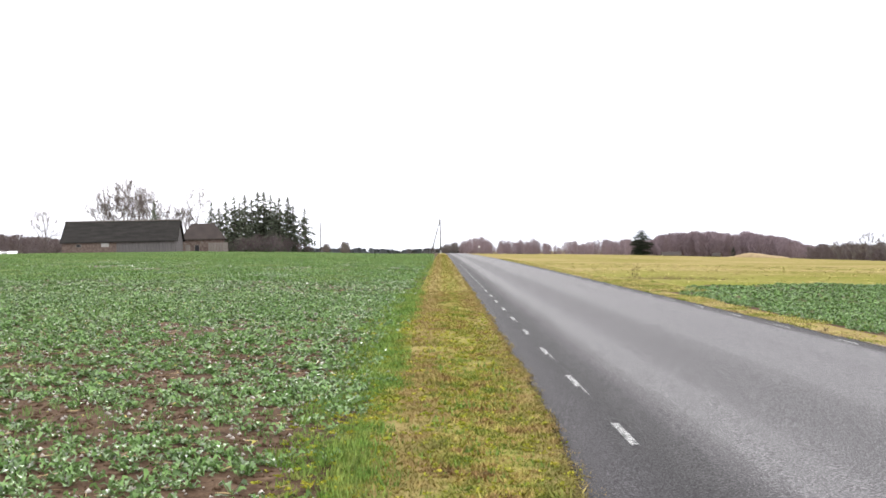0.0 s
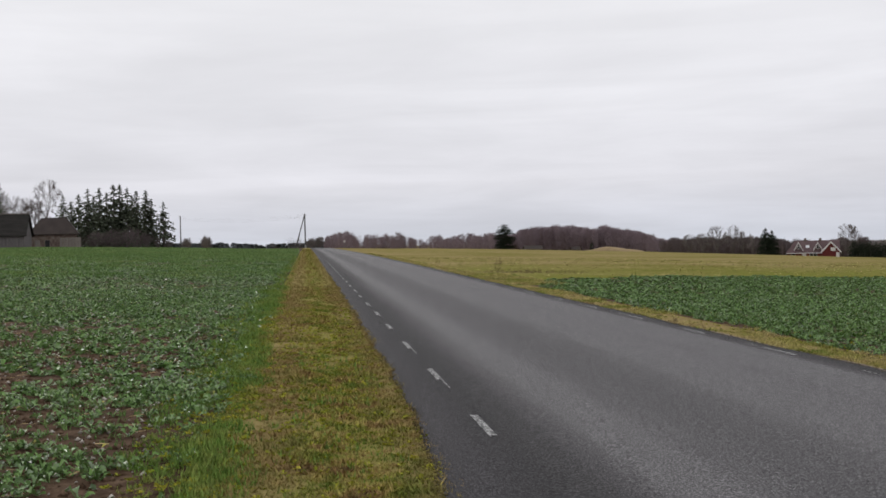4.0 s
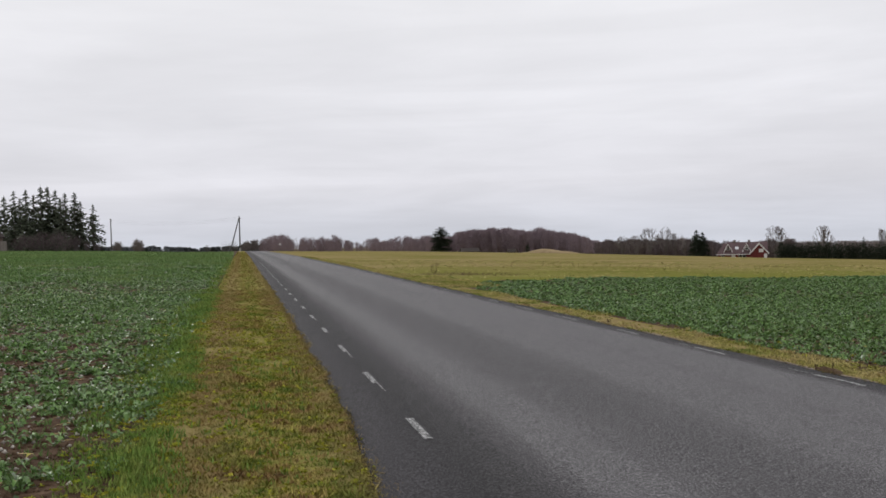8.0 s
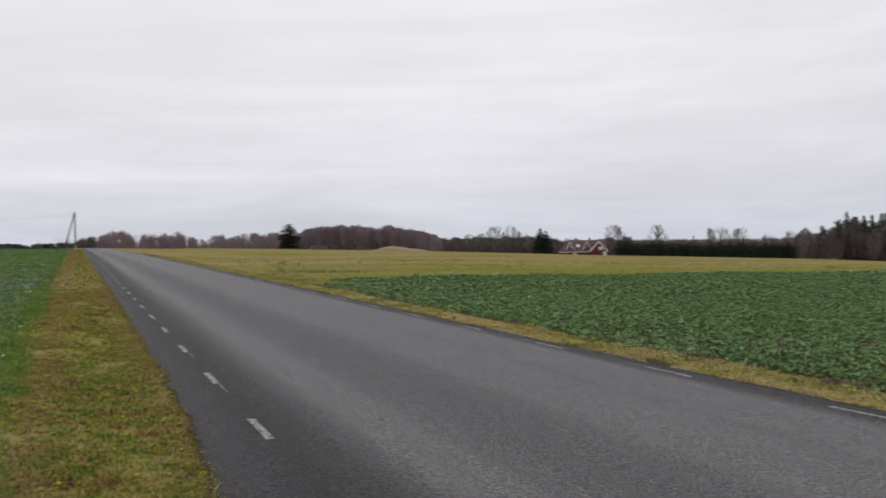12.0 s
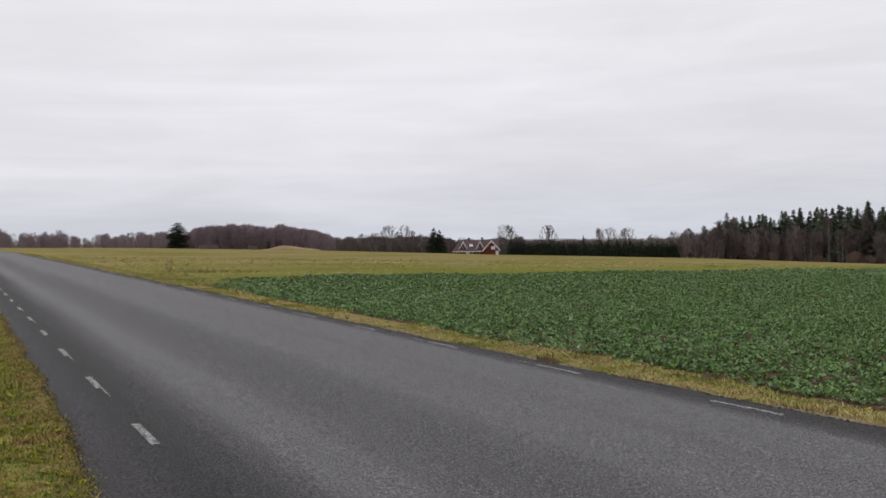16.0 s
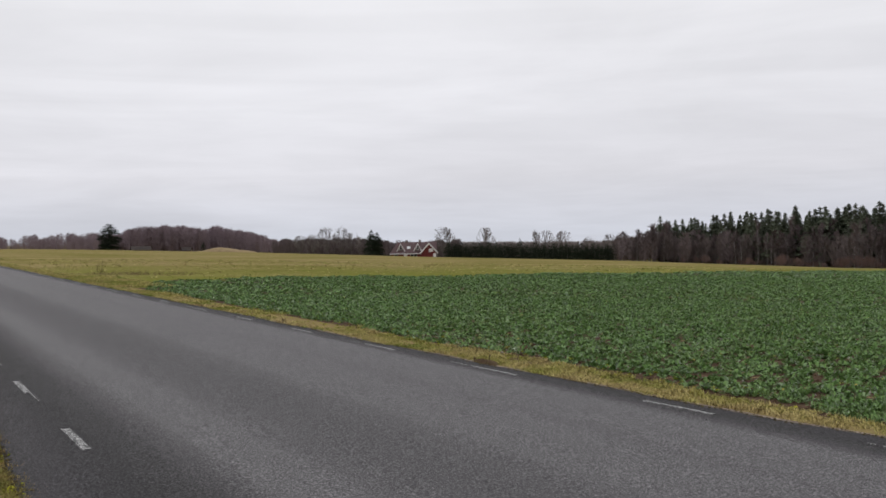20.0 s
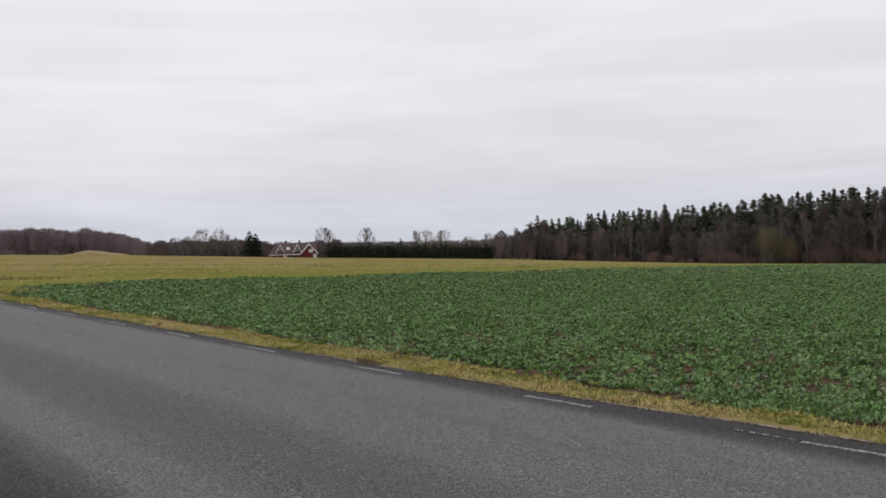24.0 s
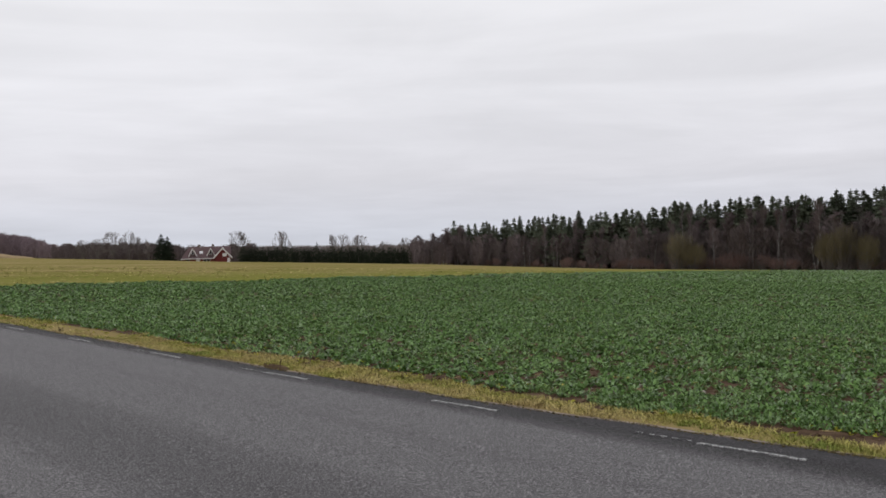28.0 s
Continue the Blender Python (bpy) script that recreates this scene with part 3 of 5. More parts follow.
sheet("field_left", steps(VERGE_L, -170, 0.35, 1.05), steps(-25, 265, 1.0, 1.01), 0.012, SOIL, lambda x, y: np.hypot(x, y) < rim_distance(bearing(x, y)) + 12, "brown loamy soil of a field sown with winter rape", "field", 0.05)
sheet("field_right", steps(7.3, 300, 0.35, 1.04), steps(-40, 120, 1.0, 1.005), 0.012, SOIL, lambda x, y: right_crop(x, y) | ((x < 9) & (y < 34)), "brown loamy soil of a field sown with winter rape", "field", 0.05)
sheet("verge_left", [-0.80, -0.6, -0.1, 0.3, 0.6, 0.8, 1.0], road_y, 0.03, VERGE, None, "mown roadside verge, yellow-green and brownish grass", "verge", 0.06)
sheet("verge_right", [6.80, 7.0, 7.3, 7.56, 7.85], road_y, 0.03, VERGE, lambda x, y: (x < 7.6 + bend(x, y)) | (y > 13), "narrow roadside verge of yellowed grass", "verge", 0.06)
sheet("road_shoulder", [6.88, 6.97, 7.08], road_y, 0.036, GRAVEL, None, "thin strip of brownish grit along the asphalt", "shoulder", 0.06)
sheet("road", [ROAD_L, 1.16, 2.0, 3.0, 4.0, 5.0, 6.0, 6.72, ROAD_R], road_y, 0.05, ASPHALT, None, "damp grey asphalt country road with worn wheel paths", "road")

# edge dashes, one metre long every three metres
dash_bm = Mesher()
dash_bm.box(-0.034, 0.034, -0.45, 0.45, -0.004, 0.004)
dash_mesh = dash_bm.mesh("edge_dash", PAINT)
thin_bm = Mesher()
thin_bm.box(-0.028, 0.028, -0.45, 0.45, -0.004, 0.004)
thin_mesh = thin_bm.mesh("edge_dash_thin", PAINT)
scrap_bm = Mesher()
for k in range(5):
    scrap_bm.box(-0.008 - 0.002 * (k % 2), 0.010, -0.28 + 0.12 * k, -0.28 + 0.12 * k + 0.05 + 0.02 * (k % 3), -0.004, 0.004)
scrap_mesh = scrap_bm.mesh("edge_dash_scrap", PAINT)
ROAD = bpy.data.objects["road"]
for m, x, y0 in ((dash_mesh, 1.385, 7.88), (thin_mesh, 6.66, 6.79)):
    for k in range(-6, 24):
        y = y0 + k * 3.05
        xd = x + float(bend(x, y))
        z = float(gz(xd, y)) + 0.0525
        o = new("edge_dash", m)
        slope = math.degrees(math.atan2(float(gz(x, y + 0.4)) - float(gz(x, y - 0.4)), 0.8))
        o.matrix_world = pose(xd, y, z, slope, 2.0, math.degrees(math.atan2(float(bend(x, y - 0.4) - bend(x, y + 0.4)), 0.8)))
        o.parent = ROAD
        if k % 3:
            # a thin worn remnant trails off from the dash
            o = new("edge_dash", scrap_mesh)
            yy = y + (0.78 if x > 3 else -0.74)
            o.matrix_world = pose(x + float(bend(x, yy)) + (0.0 if x > 3 else 0.018), yy, float(gz(x, yy)) + 0.0525, slope, 2.0, 0)
            o.parent = ROAD


# ---- crops, grass, pebbles ----
rng = np.random.default_rng(7)


def rosette(leaves, detail, seed):
    """A young rape plant: a rosette of broad arching leaves, about 1 across."""
    r = np.random.default_rng(seed)
    v, f = [], []
    for i in range(leaves):
        a = 2 * math.pi * (i + r.uniform(-0.3, 0.3)) / leaves
        L, wd, h = r.uniform(0.32, 0.62), r.uniform(0.10, 0.18), r.uniform(0.10, 0.46)
        ca, sa = math.cos(a), math.sin(a)
        tw = r.uniform(-0.09, 0.09)
        if detail < 2:
            h *= 0.95 if detail else 0.62
            s = len(v)
            for q, side, z in ((0.08, 0, 0.1), (0.62, -1, 0.95), (1.0, 0, 0.85), (0.62, 1, 0.95)):
                v.append((L * q * ca - side * wd * sa, L * q * sa + side * wd * ca, h * z + side * tw))
            f.append((s, s + 1, s + 2, s + 3))
            continue
        s = len(v)
        lob, fold = r.uniform(0.7, 1.0), r.uniform(0.02, 0.07)
        for q, w, z in ((0.04, 0.012, 0.05), (0.42, 0.035, 0.62), (0.66, wd * lob, 0.95), (1.0, wd * 0.32, r.uniform(0.55, 1.0))):
            for side in (-1, 0, 1):
                jag = 1 + r.uniform(-0.25, 0.25)
                x = L * (q - (0.07 if side and q > 0.9 else 0))
                v.append((x * ca - side * w * jag * sa, x * sa + side * w * jag * ca, h * z + abs(side) * fold * (q > 0.5) + side * tw * q + r.uniform(-0.02, 0.02)))
        for k in range(3):
            o = s + 3 * k
            f += [(o, o + 3, o + 4, o + 1), (o + 1, o + 4, o + 5, o + 2)]
    return np.array(v), np.array(f)


ROSE_FINE = [rosette(n, 2, 10 + n) for n in (7, 8, 6, 9, 7)]
ROSE_MID = [rosette(n, 1, 30 + n) for n in (6, 7, 6, 8)]
ROSE_FAR = [rosette(n, 0, 50 + n) for n in (5, 6, 7)]


def patch_noise(x, y, scale, seed):
    return np.array([noise.noise(Vector((a * scale, b * scale, seed))) for a, b in zip(x, y)])


def strew(n, az0, az1, d0, d1, test):
    """n points, even over the land, in a sector, that pass the test."""
    a = np.radians(rng.uniform(min(az0, az1), max(az0, az1), n))
    d = np.sqrt(rng.uniform(d0 * d0, d1 * d1, n))
    x, y = -d * np.sin(a), d * np.cos(a)
    k = test(x, y)
    return x[k], y[k]


def sector_area(az0, az1, d0, d1):
    return abs(radians(az1 - az0)) / 2 * (d1 * d1 - d0 * d0)


def crop(name, test, az0, az1, zones, gap, label, tall=1.0):
    vs, fs, base = [], [], 0
    for d0, d1, density, kinds, size in zones:
        x, y = strew(int(sector_area(az0, az1, d0, d1) * density), az0, az1, d0, d1, test)
        if d0 < 60:
            pn = patch_noise(x, y, 1.3, 3.3) + 0.8 * patch_noise(x, y, 3.6, 8.1) + 0.3 * patch_noise(x, y, 0.3, 1.7)
            k = pn + rng.uniform(-0.3, 0.3, len(x)) > gap - np.clip((np.hypot(x, y) - 9) / 18, 0, 1.0)
            x, y = x[k], y[k]
        sz = size * rng.uniform(0.6, 1.25, len(x))
        v, f = scatter(kinds, np.stack([x, y, gz(x, y) + 0.008], 1), rng.uniform(0, 6.28, len(x)), np.stack([sz, sz, sz * tall * (1 if d0 < 50 else 0.7 if d0 < 90 else 0.4)], 1))
        vs.append(v)
        fs.append(f + base)
        base += len(v)
    # thinner round the standpoint and behind it
    x, y = strew(9000, 27, 180, 1.2, 12, test) if az0 > 0 else strew(9000, -75.5, -180, 7.6, 14, test)
    v, f = scatter(ROSE_MID, np.stack([x, y, gz(x, y) + 0.008], 1), rng.uniform(0, 6.28, len(x)), 0.16 * rng.uniform(0.6, 1.25, len(x)))
    vs.append(v)
    fs.append(f + base)
    ob = new(name, array_mesh(name, np.concatenate(vs), np.concatenate(fs), LEAF))
    return tagged(ob, label, "crop", kind="stuff")


crop("rape_plants_left", left_crop, 0.2, 27, ((4.5, 11, 84, ROSE_FINE, 0.155), (11, 30, 66, ROSE_MID, 0.158), (30, 55, 27, ROSE_FAR, 0.205), (55, 90, 4.5, ROSE_FAR, 0.3)), -0.06,
     "young blue-green winter rape plants with bare soil patches between")
crop("rape_plants_right", right_crop, -12, -75.5, ((7.5, 11, 120, ROSE_FINE, 0.128), (11, 30, 72, ROSE_MID, 0.152), (30, 58, 24, ROSE_FAR, 0.23), (58, 110, 5.5, ROSE_FAR, 0.40), (110, 260, 0.45, ROSE_FAR, 0.75)), -0.8,
     "dense young blue-green winter rape plants", 1.2)


def tuft(blades, seed, spread=0.5, bend=0.4, broad=1.0):
    r = np.random.default_rng(seed)
    v, f = [], []
    for _ in range(blades):
        a, b = r.uniform(0, 6.28), r.uniform(0, 6.28)
        rad, h, w = r.uniform(0, spread), r.uniform(0.5, 1.0), r.uniform(0.03, 0.06) * broad
        x, y = rad * math.cos(a), rad * math.sin(a)
        dx, dy = bend * r.uniform(0.2, 1.2) * math.cos(b), bend * r.uniform(0.2, 1.2) * math.sin(b)
        nx, ny = -math.sin(b) * w, math.cos(b) * w
        s = len(v)
        v += [(x - nx * 1.8, y - ny * 1.8, 0), (x + nx * 1.8, y + ny * 1.8, 0), (x + dx, y + dy, h)]
        f += [(s, s + 1, s + 2)]
    return np.array(v), np.array(f)


TUFTS = [tuft(6, k) for k in range(6)]
FAR_TUFTS = [tuft(3, 60 + k, 0.6, 0.4, 1.9) for k in range(6)]
TURF = [tuft(6, 20 + k, 0.9, 0.7, 1.25) for k in range(6)]


def grass(name, zones, mat, label, category="grass", lift=0.025, wave=1.0):
    """zones: x0, x1, y0, y1, tufts per square metre, height."""
    vs, fs, base = [], [], 0
    for x0, x1, y0, y1, density, h in zones:
        n = int((x1 - x0) * (y1 - y0) * density)
        x, y = rng.uniform(x0, x1, n), rng.uniform(y0, y1, n)
        ends = 0.12 * np.sin(y * 1.3) + 0.08 * np.sin(y * 3.1 + 1)
        x = x + ends * 0.5 * wave + (rng.normal(0, 0.02, n) if wave < 1 else 0)
        if name == "green_grass_strip":
            x = x + rng.normal(0, 0.07, n) + 0.10 * patch_noise(y, y * 0, 0.9, 3.1)
        x = x + bend(x, y)
        sz = h * rng.uniform(0.5, 1.3, n)
        if mat is BLADE_G:
            pn = patch_noise(x * 1.6, y * 0.7, 1.0, 12.5)
            pn = pn + 0.5 * patch_noise(x * 5, y * 2.5, 1.0, 7.5)
            k = pn > -0.5 + rng.uniform(-0.2, 0.2, n)
            x, y, sz, n = x[k], y[k], (sz * (1 + 0.9 * pn))[k], int(k.sum())
        if name == "verge_grass_right" and y1 <= 34:
            # worn through to the soil in places, most of all towards the crop
            pn = patch_noise(x * 1.5, y * 0.7, 1.0, 4.5) + 0.5 * patch_noise(x * 4, y * 2.5, 1.0, 9.5)
            k = pn > -0.45 + 0.75 * np.clip((x - bend(x, y) - 7.45) / 0.5, 0, 1) + rng.uniform(-0.15, 0.15, n)
            x, y, sz, n = x[k], y[k], (sz * (1 + 0.6 * pn))[k], int(k.sum())
        if name == "verge_grass_left" and y1 <= 32:
            pn = patch_noise(x * 2.0, y * 0.9, 1.0, 6.5) + 0.5 * patch_noise(x * 5, y * 3, 1.0, 2.5)
            k = pn > -0.6 + rng.uniform(-0.2, 0.2, n)
            x, y, sz, n = x[k], y[k], (sz * (1 + 0.5 * pn))[k], int(k.sum())
        v, f = scatter(TUFTS if mat is BLADE_G else TURF, np.stack([x, y, gz(x, y) + lift], 1), rng.uniform(0, 6.28, n), np.stack([sz * 1.5, sz * 1.5, sz], 1))
        vs.append(v)
        fs.append(f + base)
        base += len(v)
    return tagged(new(name, array_mesh(name, np.concatenate(vs), np.concatenate(fs), mat)), label, category, kind="stuff")


grass("verge_grass_left", ((-0.8, 0.90, -9, 3.5, 450, 0.036), (-0.74, 0.90, 3.5, 14, 1000, 0.034), (-0.4, 0.7, 3.5, 12, 50, 0.06), (-0.85, 0.90, 14, 32, 330, 0.045), (-0.75, 0.90, 32, 80, 40, 0.065), (-0.8, 0.88, 80, 200, 10, 0.10)), BLADE,
      "short yellowish and brownish verge grass with a worn track")
grass("green_grass_strip", ((-1.0, -0.55, -9, 3.5, 200, 0.055), (-0.92, -0.58, 3.5, 14, 560, 0.060), (-1.35, -0.8, 3.5, 14, 330, 0.055), (-0.5, 0.6, 3.5, 14, 36, 0.05), (-1.08, -0.74, 14, 32, 300, 0.075), (-1.5, -1.0, 14, 32, 60, 0.07), (-1.15, -0.88, 32, 90, 34, 0.09)), BLADE_G,
      "strip of taller green grass along the crop")
grass("verge_grass_right", ((7.02, 7.95, -9, 0.5, 200, 0.042), (7.03, 7.95, 0.5, 16, 640, 0.042), (6.96, 8.0, 16, 34, 210, 0.055), (6.95, 9.5, 34, 46, 70, 0.08), (6.95, 8.2, 46, 120, 30, 0.08)), BLADE_Y,
      "yellowed rough grass at the road edge")
grass("asphalt_edge_grass", ((0.82, 0.90, 3.5, 14, 600, 0.03), (0.80, 0.91, 14, 40, 240, 0.04)), BLADE,
      "brownish grass creeping over the asphalt edge", lift=0.045, wave=0.2)
grass("far_edge_grass", ((6.98, 7.08, 0.5, 16, 90, 0.03), (6.93, 7.06, 16, 45, 150, 0.05)), BLADE_Y,
      "yellowed grass creeping over the asphalt edge", lift=0.045, wave=0.2)
wx, wy = rng.uniform(-0.9, 0.85, 1700), rng.uniform(4, 22, 1700)
gx_, gy_ = rng.normal(-0.95, 0.24, 560), 4 + 16 * rng.random(560) ** 1.1
wx, wy = np.concatenate([wx, gx_]), np.concatenate([wy, gy_])
ux, uy = rng.uniform(7.5, 8.5, 260), rng.uniform(1, 24, 260)
ux = ux + bend(ux, uy)
wx, wy = np.concatenate([wx, ux]), np.concatenate([wy, uy])
v, f = scatter(ROSE_MID, np.stack([wx, wy, gz(wx, wy) + 0.03], 1), rng.uniform(0, 6.28, len(wx)), rng.uniform(0.03, 0.095, len(wx)))
tagged(new("verge_weeds", array_mesh("verge_weeds", v, f, WEED)), "small yellow-green broadleaf weeds in the verge", "weeds", kind="stuff")
ox, oy = strew(900, 1, 30, 4.5, 34, left_crop)
sx_, sy_ = strew(1400, -15, -78, 7.5, 34, right_crop)
ox, oy = np.concatenate([ox, sx_]), np.concatenate([oy, sy_])
v, f = scatter([rosette(1, 1, 90), rosette(2, 1, 91)], np.stack([ox, oy, gz(ox, oy) + 0.04], 1), rng.uniform(0, 6.28, len(ox)), rng.uniform(0.05, 0.11, len(ox)))
tagged(new("yellowed_rape_leaves", array_mesh("yellowed_rape_leaves", v, f, LEAF_Y)), "yellowed dying rape leaves between the plants", "leaves", kind="stuff")

# tussocky grass of the meadow
mx_, my_ = strew(4000, -3, -75, 38, 95, lambda x, y: (x > 7.6) & ~right_crop(x, y) & (y > 30))
msz = 0.16 * rng.uniform(0.5, 1.3, len(mx_)) * np.sqrt(np.hypot(mx_, my_) / 50)
v, f = scatter(TURF, np.stack([mx_, my_, gz(mx_, my_) - 0.005], 1), rng.uniform(0, 6.28, len(mx_)), np.stack([msz * 1.6, msz * 1.6, msz * 0.4], 1))
tagged(new("meadow_grass", array_mesh("meadow_grass", v, f, BLADE_Y)), "short yellowed meadow grass", "grass", kind="stuff")

# self-sown grass among the crop
vs, fs, base = [], [], 0
for test, az0, az1, zones in ((left_crop, 0.5, 27, ((4.5, 14, 34, 0.06), (14, 40, 20, 0.09), (40, 80, 16, 0.18), (80, 130, 11, 0.25), (130, 235, 5, 0.40))),
                              (right_crop, -12, -75.5, ((7.5, 16, 16, 0.07), (16, 45, 8, 0.10), (45, 110, 2.6, 0.2), (110, 260, 0.8, 0.45)))):
    for d0, d1, density, h in zones:
        x, y = strew(int(sector_area(az0, az1, d0, d1) * density), az0, az1, d0, d1, test)
        pn = patch_noise(x, y, 0.5, 5.5)
        k = pn > (-0.05 if d0 < 40 else -0.25 if d0 < 80 else -2)
        x, y = x[k], y[k]
        sz = h * rng.uniform(0.6, 1.3, len(x))
        v, f = scatter(TUFTS if d0 < 40 else FAR_TUFTS, np.stack([x, y, gz(x, y) + 0.01], 1), rng.uniform(0, 6.28, len(x)), np.stack([sz * 1.3, sz * 1.3, np.minimum(sz, 0.13)], 1))
        vs.append(v)
        fs.append(f + base)
        base += len(v)
tagged(new("self_sown_grass", array_mesh("self_sown_grass", np.concatenate(vs), np.concatenate(fs), SOWN)), "sparse green self-sown grass between the rape plants", "grass", kind="stuff")

# clods, small stones and straw on the soil
peb_v = np.array([(0.5, 0, 0), (0, 0.5, 0), (-0.5, 0, 0), (0, -0.45, 0), (0.1, 0.05, 0.4), (0, 0, -0.2)])
peb_f = np.array([(0, 1, 4), (1, 2, 4), (2, 3, 4), (3, 0, 4), (1, 0, 5), (2, 1, 5), (3, 2, 5), (0, 3, 5)])
px, py = strew(5200, 1, 30, 4.5, 30, left_crop)
qx, qy = strew(2600, -15, -78, 7.5, 30, right_crop)
px, py = np.concatenate([px, qx]), np.concatenate([py, qy])
v, f = scatter([(peb_v, peb_f)], np.stack([px, py, gz(px, py) + 0.018], 1), rng.uniform(0, 6.28, len(px)), rng.uniform(0.015, 0.06, len(px)))
tagged(new("field_pebbles", array_mesh("field_pebbles", v, f, PEBBLE)), "small pale limestone pebbles on the soil", "pebbles", kind="stuff")


cx, cy = strew(4200, 1, 30, 4.5, 16, left_crop)
dx, dy = strew(3600, -15, -78, 7.0, 16, lambda x, y: (x - bend(x, y) > 7.55) & (y < 40))
cx, cy = np.concatenate([cx, dx]), np.concatenate([cy, dy])
v, f = scatter([(peb_v, peb_f), (peb_v * (1.2, 0.8, 1.1), peb_f)], np.stack([cx, cy, gz(cx, cy) + 0.012], 1), rng.uniform(0, 6.28, len(cx)), rng.uniform(0.02, 0.085, len(cx)))
tagged(new("soil_clods", array_mesh("soil_clods", v, f, SOIL)), "crumbly brown clods of soil", "clods", kind="stuff")
straw_v = np.array([(-0.5, -0.02, 0), (-0.5, 0.02, 0.01), (0.5, 0.015, 0.06), (0.5, -0.015, 0.05), (0, 0, 0.08)])
straw_f = np.array([(0, 1, 4), (1, 2, 4), (2, 3, 4), (3, 0, 4)])
ex, ey = strew(900, 1, 30, 4.5, 20, left_crop)
hx, hy = strew(700, -15, -78, 7.0, 20, lambda x, y: (x - bend(x, y) > 7.3) & (y < 40))
ex, ey = np.concatenate([ex, hx]), np.concatenate([ey, hy])
v, f = scatter([(straw_v, straw_f)], np.stack([ex, ey, gz(ex, ey) + 0.03], 1), rng.uniform(0, 6.28, len(ex)), rng.uniform(0.06, 0.16, len(ex)))
tagged(new("straw_bits", array_mesh("straw_bits", v, f, STRAW)), "scattered bits of dry straw on the soil", "straw", kind="stuff")


# crumbling turf and grit over the asphalt's edges
n_edge = 1300
kx = np.concatenate([ROAD_L - 0.01 - rng.normal(0, 0.02, n_edge) + 0.02 * np.sin(np.linspace(0, 160, n_edge)), ROAD_R - 0.01 + rng.normal(0, 0.025, n_edge) + 0.02 * np.sin(np.linspace(0, 130, n_edge))])
ky = np.concatenate([3 + 42 * np.linspace(0, 1, n_edge) ** 1.6] * 2)
kx = kx + bend(kx, ky)
flat = peb_v * (1.3, 1.3, 0.5)
v, f = scatter([(flat, peb_f), (flat * (1.2, 0.8, 1), peb_f)], np.stack([kx, ky, gz(kx, ky) + 0.052], 1), rng.uniform(0, 6.28, len(kx)), rng.uniform(0.010, 0.034, len(kx)))
tagged(new("edge_crumbs", array_mesh("edge_crumbs", v, f, EDGE_TURF)), "crumbs of brown turf and grit on the asphalt edge", "grit", kind="stuff")


# ---- trees ----
def stem_tree_mesh(seed, spread=1.0, levels=5, slim=1.0, start=0.3, twig_w=0.019):
    """A leafless tree 10 m high with branches all along one stem."""
    r = random.Random(seed)
    wood, fine = Mesher(), Mesher()

    def wob(s):
        return Vector((r.uniform(-s, s), r.uniform(-s, s), r.uniform(-s, s)))

    def bent(d, angle):
        axis = d.orthogonal().normalized()
        axis.rotate(Matrix.Rotation(r.uniform(0, 6.28), 3, d))
        e = d.copy()
        e.rotate(Matrix.Rotation(angle, 3, axis))
        return e

    def twig(p, d, length):
        e = bent(d, r.uniform(0.2, 0.8)) * length * r.uniform(0.6, 1.2) + Vector((0, 0, 0.1))
        w = d.orthogonal().normalized() * twig_w
        fine.tri(p - w, p + w, p + e)

    def fork(p, d, length, rad, level):
        for k in range(3):
            d = (d + wob(0.13) + Vector((0, 0, 0.04))).normalized()
            q = p + d * (length / 3)
            r1 = max(0.011, rad * 0.9)
            (wood if level < 3 else fine).tube(p, q, rad, r1, 5 if level < 2 else (4 if level < 3 else 3))
            if level >= levels - 1:
                for _ in range(4):
                    twig(p.lerp(q, r.random()), d, 0.75)
            elif level >= 2 and r.random() < 0.6:
                fork(q, bent(d, r.uniform(0.6, 1.0)), length * 0.5, r1 * 0.5, level + 2)
            p, rad = q, r1
        if level < levels:
            for _ in range(3 if r.random() < 0.4 else 2):
                fork(p, bent(d, r.uniform(0.28, 0.62) * spread), length * r.uniform(0.68, 0.82), rad * 0.68, level + 1)

    p, d = Vector((0, 0, -0.2)), Vector((0, 0, 1))
    rad, n = 0.15 * slim, 16
    for k in range(n):
        t = k / n
        d = (d + wob(0.05) + Vector((0, 0, 0.1))).normalized()
        q = p + d * 0.58
        wood.tube(p, q, rad, rad * 0.9, 6)
        if t >= start:
            for _ in range(2):
                a, tilt = r.uniform(0, 6.28), r.uniform(0.5, 0.9) * spread
                fork(q, Vector((math.sin(tilt) * math.cos(a), math.sin(tilt) * math.sin(a), math.cos(tilt))), 0.35 + 1.25 * (1 - t), rad * 0.45, max(2, levels - 2))
        p, rad = q, rad * 0.9
    top = max(v.z for v in fine.v)
    for mb in (wood, fine):
        mb.v = [v * (10.0 / top) for v in mb.v]
    return wood, fine


